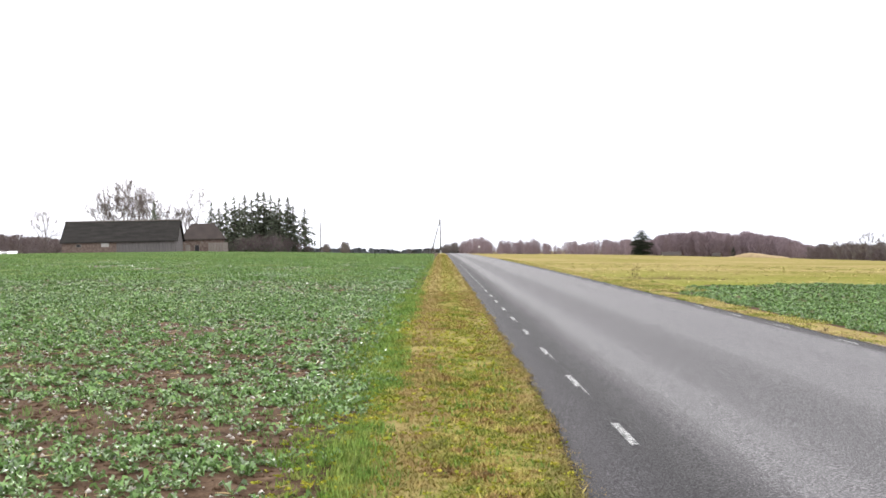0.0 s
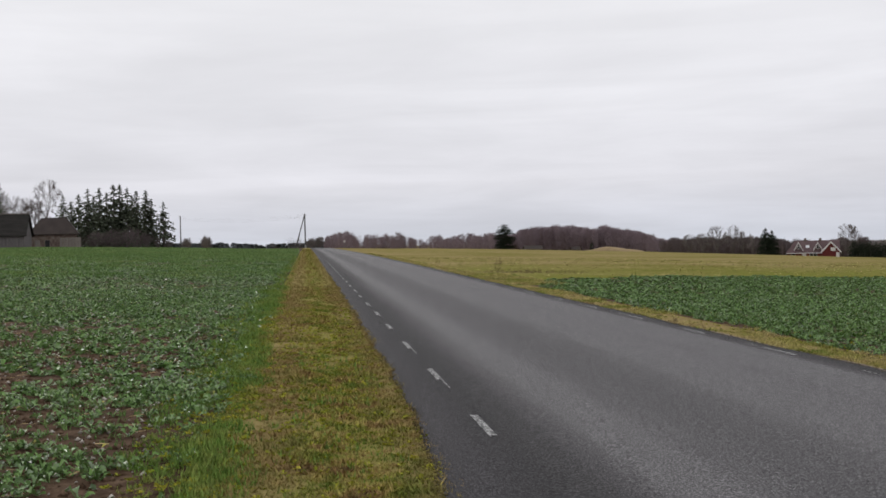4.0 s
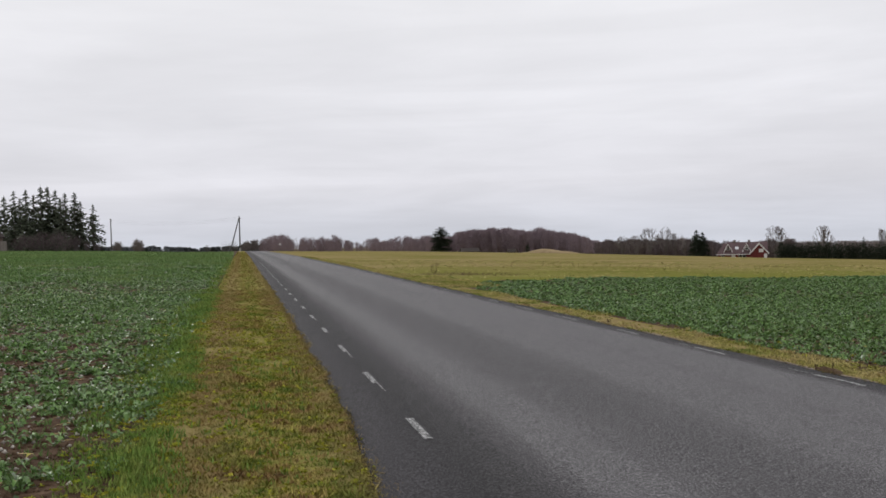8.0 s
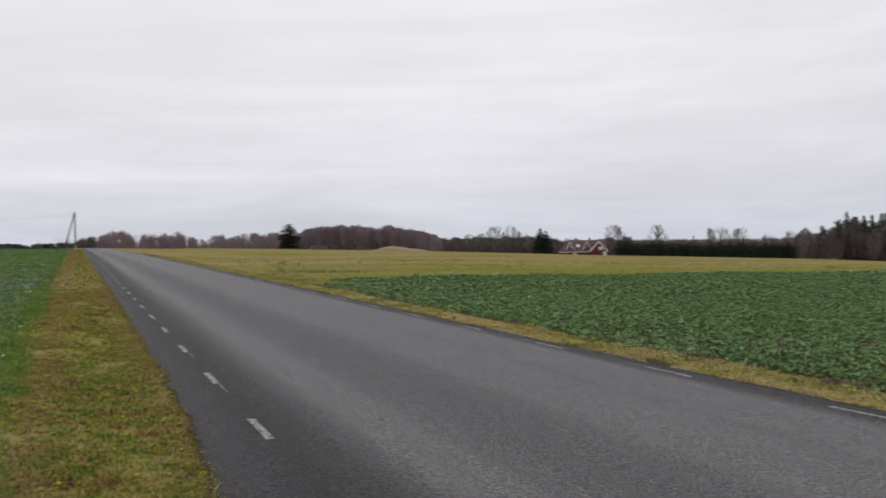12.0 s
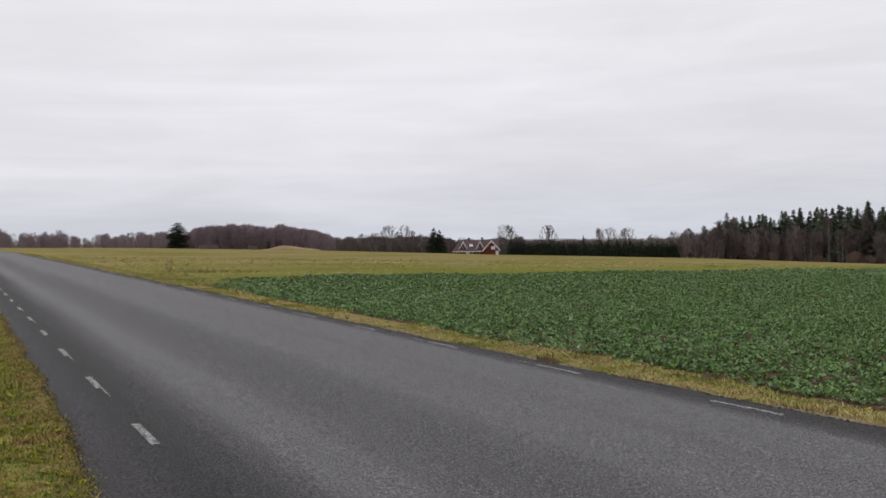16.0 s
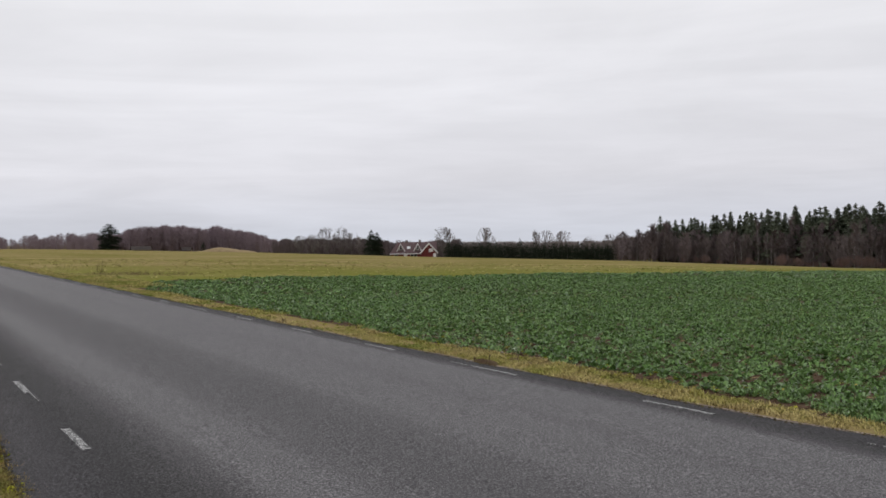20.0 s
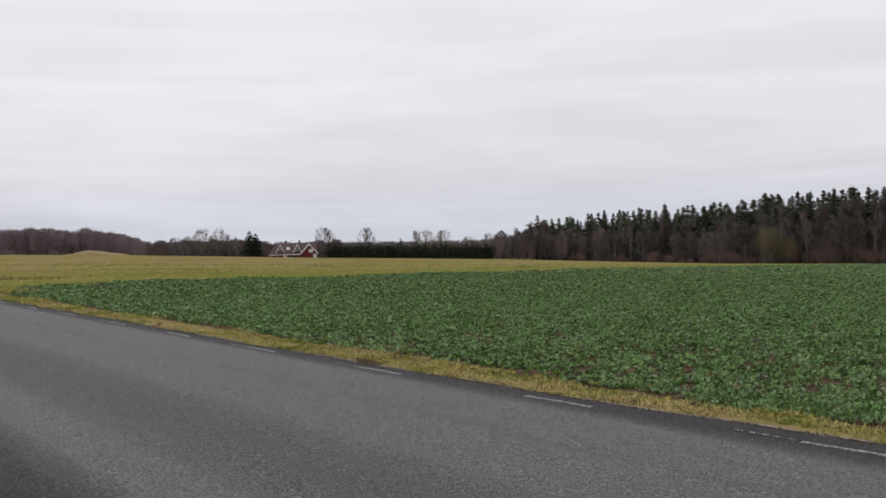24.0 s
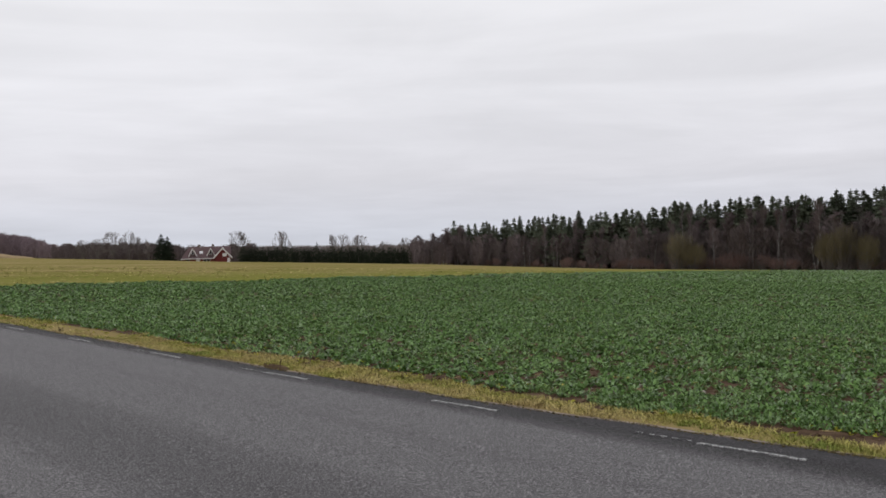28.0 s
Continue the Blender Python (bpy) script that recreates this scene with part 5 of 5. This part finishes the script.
far_wood("far_wood_behind_farm", 21, 31, 235, 300, 330, ((20, 0.9), (22, 1.15), (24, 1.45), (31, 1.5)), TWIG_R, "distant brown leafless wood behind the farm")
far_wood("far_wood_low", -2, 9, 850, 980, 420, ((-2, 0.2), (2.5, 0.08), (4.2, 0.24), (9, 0.28)), FAR_N, "distant low blue-grey conifer wood on the skyline", FAR_CON, 0.06, 2.6, 0.12)
far_wood("far_wood_along_road", -11.6, -1.1, 480, 640, 420, ((-11.6, 0.35), (-10.3, 0.3), (-9.3, 0.42), (-8.3, 0.18), (-7.5, 0.42), (-6.6, 0.2), (-5.6, 0.5), (-4.8, 0.55), (-3.8, 0.45), (-2.8, 0.62), (-1.8, 0.68), (-1.1, 0.4)), HAZY_TWIG,
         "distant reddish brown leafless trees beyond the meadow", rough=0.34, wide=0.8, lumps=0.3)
far_wood("far_wood_hill", -22.5, -11.8, 480, 640, 620, ((-22.5, -0.35), (-21.3, -0.22), (-19.9, 0.22), (-17.9, 0.6), (-15.5, 0.72), (-14, 0.66), (-12.8, 0.5), (-11.8, 0.3)), HAZY_TWIG,
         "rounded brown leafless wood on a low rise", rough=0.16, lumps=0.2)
far_wood("far_wood_behind_house", -32, -21, 350, 460, 420, ((-32, -0.4), (-30, -0.5), (-28, -0.42), (-26, -0.25), (-23, -0.1), (-21, -0.25)), TWIG_R, "distant brown leafless wood behind the red house", rough=0.2, lumps=0.15)
far_wood("far_wood_behind_hedge", -43, -31, 420, 560, 280, ((-43, -0.35), (-41, -0.62), (-38, -0.62), (-31, -0.5)), TWIG, "distant grey-brown wood behind the hedge", rough=0.1)
far_wood("forest_depth", -80, -41.5, 290, 340, 520, ((-80, 1.6), (-68, 1.0), (-61, 0.6), (-54.5, 0.1), (-48, -0.1), (-43.9, 0.0), (-41.3, -0.4)), TWIG_R, "brown undergrowth and leafless trees inside the forest", rough=0.4)
far_wood("forest_edge_thicket", -78, -41.3, 4, 14, 520, ((-78, 0.5), (-68, 0.4), (-61, 0.1), (-57, -0.1), (-54.5, -0.35), (-50, -0.45), (-48, -0.5), (-45, -0.3), (-43.5, -0.1), (-41.3, -0.5)), THICKET, "hazy grey-brown leafless saplings along the forest edge", rough=0.6, wide=0.75, lumps=0.3, rim=True)
far_wood("forest_depth_conifers", -80, -44, 300, 330, 330, ((-80, 1.3), (-68, 1.2), (-61, 0.9), (-54.5, 0.5), (-48, 0.2), (-44, -0.2)), NEEDLE, "dark conifers deep inside the forest", FAR_CON, 0.3, 1.0)


# ---- buildings ----
def gable_house(root, x0, x1, y0, y1, eave, ridge, wall_mat, roof_mat, over=0.4, thick=0.18, base=-0.8, hip=0.0):
    """Walls with gables, and two roof slopes; the ridge runs along x."""
    ym = (y0 + y1) / 2
    w = Mesher()
    w.slab([(x0, y0, base), (x1, y0, base), (x1, y0, eave), (x0, y0, eave)], (0, 0.2, 0))
    part("wall", w, wall_mat, root)
    w = Mesher()
    w.slab([(x1, y1, base), (x0, y1, base), (x0, y1, eave), (x1, y1, eave)], (0, -0.2, 0))
    part("wall", w, wall_mat, root)
    for x, t in ((x0, 0.2), (x1 - 0.2, 0.2)):
        w = Mesher()
        w.slab([(x, y0 + 0.2, base), (x, y1 - 0.2, base), (x, y1 - 0.2, eave)] + ([] if hip and x == x0 else [(x, ym, ridge - 0.05)]) + [(x, y0 + 0.2, eave)], (t, 0, 0))
        part("gable_wall", w, wall_mat, root)
    for s in (-1, 1):
        ye = y0 - over if s < 0 else y1 + over
        drop = (ridge - eave) / ((y1 - y0) / 2) * over
        w = Mesher()
        w.slab([(x0 - over, ye, eave - drop), (x1 + over, ye, eave - drop), (x1 + over, ym, ridge), (x0 - over + hip, ym, ridge)][::1 if s < 0 else -1], (0, 0, thick))
        part("roof_slope", w, roof_mat, root)
    if hip:
        w = Mesher()
        w.slab([(x0 - over, y1 + over, eave - drop), (x0 - over, y0 - over, eave - drop), (x0 - over + hip, ym, ridge)], (0, 0, thick))
        part("roof_hip", w, roof_mat, root)


def place(root, az, d, turn=0.0, lift=0.0):
    x, y = at(az, d)
    root.matrix_world = pose(x, y, float(gz(x, y)) + lift, 0, 0, az + turn)
    return root


def opening(root, name, x, z, w, h, y, frame_mat, pane_mat, t=0.09):
    """A framed window or door on a wall that faces -y."""
    f = Mesher()
    for a in ((x - w / 2 - t, x - w / 2, z - t, z + h + t), (x + w / 2, x + w / 2 + t, z - t, z + h + t), (x - w / 2, x + w / 2, z + h, z + h + t), (x - w / 2, x + w / 2, z - t, z)):
        f.box(a[0], a[1], y - 0.05, y + 0.03, a[2], a[3])
    fr = part(name, f, frame_mat, root)
    p = Mesher()
    p.box(x - w / 2, x + w / 2, y - 0.02, y + 0.02, z, z + h)
    part("pane", p, pane_mat, fr)
    return fr


barn = place(new("barn"), 18.4, 216, -13)
gable_house(barn, -11.6, 11.7, -4, 4, 2.6, 6.65, BARN_WALL, BARN_ROOF, 0.45, 0.2)
w = Mesher()
w.box(-11.65, -0.6, -4.12, -4.0, -0.8, 2.35)
part("masonry_front", w, MASONRY, barn, "brown patched masonry")
for x, z, ww, hh in ((-2.9, 1.3, 1.5, 0.75), (-8.3, 1.3, 0.9, 0.6)):
    opening(barn, "window", x, z, ww, hh, -4.13, PALE_BOARD, CONCRETE if x > -5 else DARK)
opening(barn, "door", 4.0, 0.0, 2.2, 2.1, -4.02, BARN_WALL, BARN_WALL)
for k in range(13):
    b = Mesher()
    x = 0.2 + k * 0.85
    b.box(x, x + 0.78, -4.06, -4.0, -0.6, 2.45)
    part("wall_board", b, BARN_WALL, barn)
b = Mesher()
b.box(-12.05, 12.15, -0.14, 0.14, 6.77, 6.95)
part("ridge_cap", b, PALE_BOARD, barn, "pale worn ridge boards")
tagged(barn, "long weathered barn with a dark pitched roof", "barn")

shed = place(new("shed"), 14.0, 224, -4)
w = Mesher()
w.box(-4.5, 4.6, -3, 3, -0.8, 2.9)
part("wall", w, MASONRY, shed)
for pts in ([(-5.0, -3.4, 2.8), (5.1, -3.4, 2.8), (2.5, 0, 6.4), (-2.5, 0, 6.4)], [(5.1, 3.4, 2.8), (-5.0, 3.4, 2.8), (-2.5, 0, 6.4), (2.5, 0, 6.4)],
            [(5.1, -3.4, 2.8), (5.1, 3.4, 2.8), (2.5, 0, 6.4)], [(-5.0, 3.4, 2.8), (-5.0, -3.4, 2.8), (-2.5, 0, 6.4)]):
    w = Mesher()
    w.slab(pts, (0, 0, 0.15))
    part("roof_slope", w, SHED_ROOF, shed)
for x in np.arange(1.3, 5.6, 0.62):
    b = Mesher()
    b.box(x, x + 0.55, -3.75, -3.6, -0.6, 2.1 + 0.12 * math.sin(x * 5))
    part("front_board", b, PALE_BOARD, shed, "pale weathered board")
for x in (-3.2, -1.2):
    opening(shed, "door", x, -0.2, 0.9, 1.8, -3.02, PALE_BOARD, DARK if x > -2 else PALE_BOARD)
tagged(shed, "small brown farm shed with hipped roof and pale boards", "shed")

# film tunnel at the farm
tunnel = place(new("film_tunnel"), 25.75, 224, 0, -1.35)
t = Mesher()
N = 14
arc = [(2.3 * math.cos(math.pi * k / N), 2.2 * math.sin(math.pi * k / N)) for k in range(N + 1)]
for a, b in zip(arc, arc[1:]):
    t.poly((-7, a[0], a[1] - 0.1), (7, a[0], a[1] - 0.1), (7, b[0], b[1] - 0.1), (-7, b[0], b[1] - 0.1))
for x in (-7, 7):
    t.poly(*[(x, a[0], a[1] - 0.1) for a in arc])
part("film_cover", t, PLASTIC, tunnel)
for k in range(8):
    h = Mesher()
    x = -7 + 2 * k
    for a, b in zip(arc, arc[1:]):
        h.tube(Vector((x, a[0] * 1.01, a[1] * 1.01 - 0.1)), Vector((x, b[0] * 1.01, b[1] * 1.01 - 0.1)), 0.03, 0.03, 4)
    part("hoop", h, METAL, tunnel)
tagged(tunnel, "white plastic film tunnel beside the farm", "greenhouse")

# the red house
house = place(new("house"), -29.2, 326, 0, -0.45)
HX0, HX1 = -6.8, 8.5
gable_house(house, HX0, HX1 - 0.4, -4.2, 4.2, 2.3, 5.6, RED_BOARD, TILE, 0.5, hip=2.6)


def facing_gable(root, x0, x1, y0, y1, eave, ridge, wall_mat, roof_mat, over=0.35, board=0.28):
    """A gable that faces -y, with its own little roof running back, and white barge boards."""
    xm = (x0 + x1) / 2
    w = Mesher()
    w.slab([(x0, y0, -0.8 if eave < 3 else eave - 0.7), (x1, y0, -0.8 if eave < 3 else eave - 0.7), (x1, y0, eave), (xm, y0, ridge - 0.05), (x0, y0, eave)], (0, y1 - y0, 0))
    g = part("gable_front", w, wall_mat, root)
    drop = (ridge - eave) / ((x1 - x0) / 2) * over
    for s, xe in ((-1, x0 - over), (1, x1 + over)):
        r = Mesher()
        r.slab([(xe, y0 - over, eave - drop), (xm, y0 - over, ridge), (xm, y1, ridge), (xe, y1, eave - drop)][::-s], (0, 0, 0.16))
        part("gable_roof", r, roof_mat, root)
        b = Mesher()
        b.slab([(xe, y0 - over - 0.06, eave - drop - 0.05), (xm, y0 - over - 0.06, ridge - 0.05), (xm, y0 - over - 0.06, ridge + board), (xe, y0 - over - 0.06, eave - drop + board)], (0, 0.06, 0))
        part("barge_board", b, WHITE, root, "white barge board")
    return g


facing_gable(house, 3.4, 8.4, -5.6, -1.0, 2.3, 5.0, RED_BOARD, TILE, 0.5, 0.5)
opening(house, "window", 6.5, 2.55, 1.2, 0.9, -5.62, WHITE, WHITE)
opening(house, "door", 7.8, -0.1, 0.8, 2.0, -5.62, WHITE, WHITE)
for x in (-3.6, 2.1):
    facing_gable(house, x - 0.85, x + 0.85, -3.9, 0.0, 3.4, 5.0, TILE, TILE, 0.5, 0.46)
    opening(house, "window", x, 3.3, 0.7, 0.7, -3.92, WHITE, DARK)
for x, mt in ((-5.2, DARK), (-2.0, WHITE), (0.2, DARK), (1.3, DARK)):
    opening(house, "window", x, 0.9, 1.0, 1.2, -4.22, WHITE, mt)
for x in (-1.6, 2.9):
    b = Mesher()
    b.box(x - 0.35, x + 0.35, -0.35, 0.35, 4.9, 6.35)
    b.box(x - 0.42, x + 0.42, -0.42, 0.42, 6.35, 6.5)
    part("chimney", b, MASONRY, house, "brown brick chimney")
b = Mesher()
b.box(HX0 - 0.5, 3.2, -4.82, -4.72, 1.78, 2.0)
part("fascia_board", b, WHITE, house, "white eaves board")
sky = Mesher()
sky.slab([(-1.45, -3.0, 3.52), (-0.35, -3.0, 3.52), (-0.35, -2.1, 4.32), (-1.45, -2.1, 4.32)], (0, -0.03, 0.06))
part("roof_window", sky, PLASTIC, house, "pale roof window")
tagged(house, "red wooden house with white gable boards and tiled roof", "house")

# distant farm buildings beyond the meadow
far_shed = place(new("far_shed"), -13.55, 380, 10)
gable_house(far_shed, -3.6, 3.2, -2.4, 2.4, 1.5, 2.7, PALE_BOARD, SHED_ROOF, 0.3)
tagged(far_shed, "low distant shed with a dark reddish roof", "shed")
far_hut = place(new("far_hut"), -16.1, 330, -25)
gable_house(far_hut, -1.4, 1.4, -1.1, 1.1, 0.9, 1.8, MASONRY, SHED_ROOF, 0.2)
tagged(far_hut, "small distant hut with a brownish roof", "hut")

# straw mound at the meadow rim
md = Mesher()
MN, MM = 40, 14
for i in range(MN + 1):
    for j in range(MM + 1):
        u, w_ = i / MN * 2 - 1, j / MM * 2 - 1
        prof = max(0.0, 1 - abs(u) ** 2.2) * max(0.0, 1 - w_ * w_)
        ridge = 1.9 * (0.55 + 0.45 * math.exp(-((u + 0.1) / 0.42) ** 2))
        z = prof ** 0.6 * ridge + 0.16 * noise.noise(Vector((u * 6, w_ * 3, 2.0))) * (prof > 0.02)
        md.v.append(Vector((u * 10.6, w_ * 3.5, z - 0.5)))
for i in range(MN):
    for j in range(MM):
        a = i * (MM + 1) + j
        md.f.append((a, a + MM + 1, a + MM + 2, a + 1))
mound = new("straw_mound", md.mesh("straw_mound", MOUND))
place(mound, -18.1, 306, 0)
tagged(mound, "long low pale straw-coloured mound at the meadow rim", "mound")


# ---- power line ----
def power_pole(name, az, d, h, strut=0.0, label=""):
    root = new(name)
    x, y = at(az, d)
    root.matrix_world = pose(x, y, float(gz(x, y)), 0, 0, az)
    p = Mesher()
    p.tube(Vector((0, 0, 0.9)), Vector((0, 0, h)), 0.19, 0.14, 10)
    p.poly(*[(0.12 * math.cos(2 * math.pi * k / 10), 0.12 * math.sin(2 * math.pi * k / 10), h) for k in range(10)])
    part("shaft", p, POLE, root)
    c = Mesher()
    c.box(-0.2, 0.2, 0.10, 0.36, -0.4, 1.9)
    part("footing_post", c, CONCRETE, root, "pale concrete footing post")
    if strut:
        s = Mesher()
        s.tube(Vector((-strut, 0.2, -0.3)), Vector((-0.1, 0, h - 0.5)), 0.16, 0.12, 8)
        part("strut", s, POLE, root)
    for k, zz in enumerate((0.0, -0.4, -0.8)):
        a = Mesher()
        a.tube(Vector((0, 0, h - 0.15 + zz)), Vector((0.28 if k % 2 else -0.28, 0, h - 0.15 + zz)), 0.02, 0.02, 5)
        pin = part("bracket", a, METAL, root)
        q = Mesher()
        q.tube(Vector((0.28 if k % 2 else -0.28, 0, h - 0.2 + zz)), Vector((0.28 if k % 2 else -0.28, 0, h + zz)), 0.06, 0.05, 8)
        part("insulator", q, PORCELAIN, pin)
    return tagged(root, label, "power pole", "power line")


HA, HL = height_for(0.06, 252, 1.82), height_for(7.21, 300, 1.82)
power_pole("power_pole", 0.06, 252, HA, 2.6, "wooden power pole with a slanting strut beside the road")
power_pole("power_pole", 7.21, 300, HL, 0.0, "plain wooden power pole beyond the field")
xa, ya = at(0.06, 252)
xl, yl = at(7.21, 300)
for k in range(3):
    cu = Mesher()
    pts = []
    for i in range(25):
        q = i / 24
        sag = 1.1 * 4 * q * (1 - q)
        za = float(gz(xa, ya)) + HA - 0.15 - 0.4 * k
        zl = float(gz(xl, yl)) + HL - 0.15 - 0.4 * k
        pts.append(Vector((xa + (xl - xa) * q, ya + (yl - ya) * q, za + (zl - za) * q - sag)))
    for a, b in zip(pts, pts[1:]):
        cu.tube(a, b, 0.009, 0.009, 4)
    tagged(new("power_wire", cu.mesh("power_wire", METAL)), "thin sagging wire between the power poles", "wire", "power wires")

sign = new("road_sign")
x, y = at(-2.25, 300)
sign.matrix_world = pose(x, y, float(gz(x, y)), 0, 0, -2.25)
s = Mesher()
s.tube(Vector((0, 0, -0.3)), Vector((0, 0, 3.2)), 0.04, 0.04, 8)
part("post", s, METAL, sign)
s = Mesher()
s.slab([(0.3 * math.cos(2 * math.pi * k / 20), -0.06, 2.9 + 0.3 * math.sin(2 * math.pi * k / 20)) for k in range(20)], (0, 0.02, 0))
part("disc", s, WHITE, sign, "white round sign face")
tagged(sign, "round white road sign on a metal post by the far road", "road sign")


# ---- dead weeds in the meadow and at the road edge ----
def stalks(mb, x, y, h, n, seed, spread, thick=1.0):
    """Thin upright stalks with a few side shoots, round the place x, y."""
    r = random.Random(seed)
    g = Vector((x, y, float(gz(x, y)) - 0.02))
    for _ in range(n):
        p = g + Vector((r.gauss(0, spread), r.gauss(0, spread * 0.6), 0))
        d = Vector((r.uniform(-0.4, 0.4), r.uniform(-0.4, 0.4), 1)).normalized()
        q = p + d * h * r.uniform(0.4, 1.0)
        mb.tube(p, q, 0.006 * thick, 0.003 * thick, 3)
        for _ in range(4):
            o = p.lerp(q, r.uniform(0.2, 1.0))
            e = Vector((r.uniform(-1, 1), r.uniform(-1, 1), r.uniform(0, 0.8))).normalized() * 0.2 * h
            w = e.orthogonal().normalized() * 0.01 * thick
            mb.tri(o - w, o + w, o + e)


DEAD = material("dead_weed_stalks", [(0.3, (0.060, 0.040, 0.028)), (0.7, (0.13, 0.095, 0.060))], 2, 6, 0.9, 0.0, spec=0.0, island=0.3)
TUSSOCK = material("uncut_grass", [(0.3, (0.110, 0.100, 0.032)), (0.7, (0.190, 0.160, 0.062))], 2, 6, 0.9, 0.0, spec=0.0, island=0.3)
DRY = material("dry_pinkish_weeds", [(0.3, (0.12, 0.085, 0.050)), (0.7, (0.21, 0.155, 0.090))], 2, 6, 0.9, 0.0, spec=0.0, island=0.3)
mb = Mesher()
stalks(mb, 9.95, 49.6, 0.85, 4, 1, 0.05, 2.0)
tagged(new("dead_weed", mb.mesh("dead_weed", DEAD)), "tall dead weed stalk standing at the field corner", "weed", kind="stuff")
mb = Mesher()
for k, (x, y, h) in enumerate(((10.8, 48.5, 0.42), (11.6, 48.2, 0.38), (12.4, 47.8, 0.34), (9.2, 48.3, 0.3), (13.2, 47.2, 0.28), (10.3, 47.5, 0.28), (11.2, 47.2, 0.26))):
    stalks(mb, x, y, h * 0.55, 60, 10 + k, 0.8)
tagged(new("dry_weeds", mb.mesh("dry_weeds", DRY)), "low dry pinkish brown weeds by the field corner", "weeds", kind="stuff")
mb = Mesher()
meadow_rng = random.Random(77)
for k in range(7):
    az, d = meadow_rng.uniform(-13, -50), meadow_rng.uniform(52, 100)
    x, y = at(az, d)
    if y > 44 + 0.2 * x:
        stalks(mb, x, y, 0.13, 60, 40 + k, meadow_rng.uniform(0.3, 0.9))
tagged(new("meadow_tussocks", mb.mesh("meadow_tussocks", TUSSOCK)), "dark tussocks of uncut grass in the meadow", "grass", kind="stuff")
for k, (x, y, h) in enumerate(((7.2, 18.2, 0.14), (7.3, 19.4, 0.10), (7.15, 10.9, 0.12))):
    mb = Mesher()
    stalks(mb, x + float(bend(x, y)), y, h, 8, 90 + k, 0.05, 1.6)
    tagged(new("dead_weed", mb.mesh("dead_weed", DEAD)), "dark dead weed at the road edge", "weed", kind="stuff")
clod = Mesher()
r = random.Random(3)
CN, CM = 16, 7
for i in range(CN + 1):
    for j in range(CM + 1):
        u, q = i / CN * 2 - 1, j / CM * 2 - 1
        hgt = max(0.0, 1 - u * u) ** 0.5 * max(0.0, 1 - q * q) ** 0.5
        clod.v.append(Vector((q * 0.12 + r.uniform(-0.02, 0.02), u * 0.42, 0.06 * hgt + (r.uniform(0, 0.04) if hgt > 0.1 else 0))) * 0.55)
for i in range(CN):
    for j in range(CM):
        a = i * (CM + 1) + j
        clod.f.append((a, a + 1, a + CM + 2, a + CM + 1))
lump = new("turf_clod", clod.mesh("turf_clod", DEAD))
lump.location = (7.05 + float(bend(7.05, 10.6)), 10.6, float(gz(7.05, 10.6)) + 0.045)
tagged(lump, "dark brown clod of torn turf on the road edge", "clod")
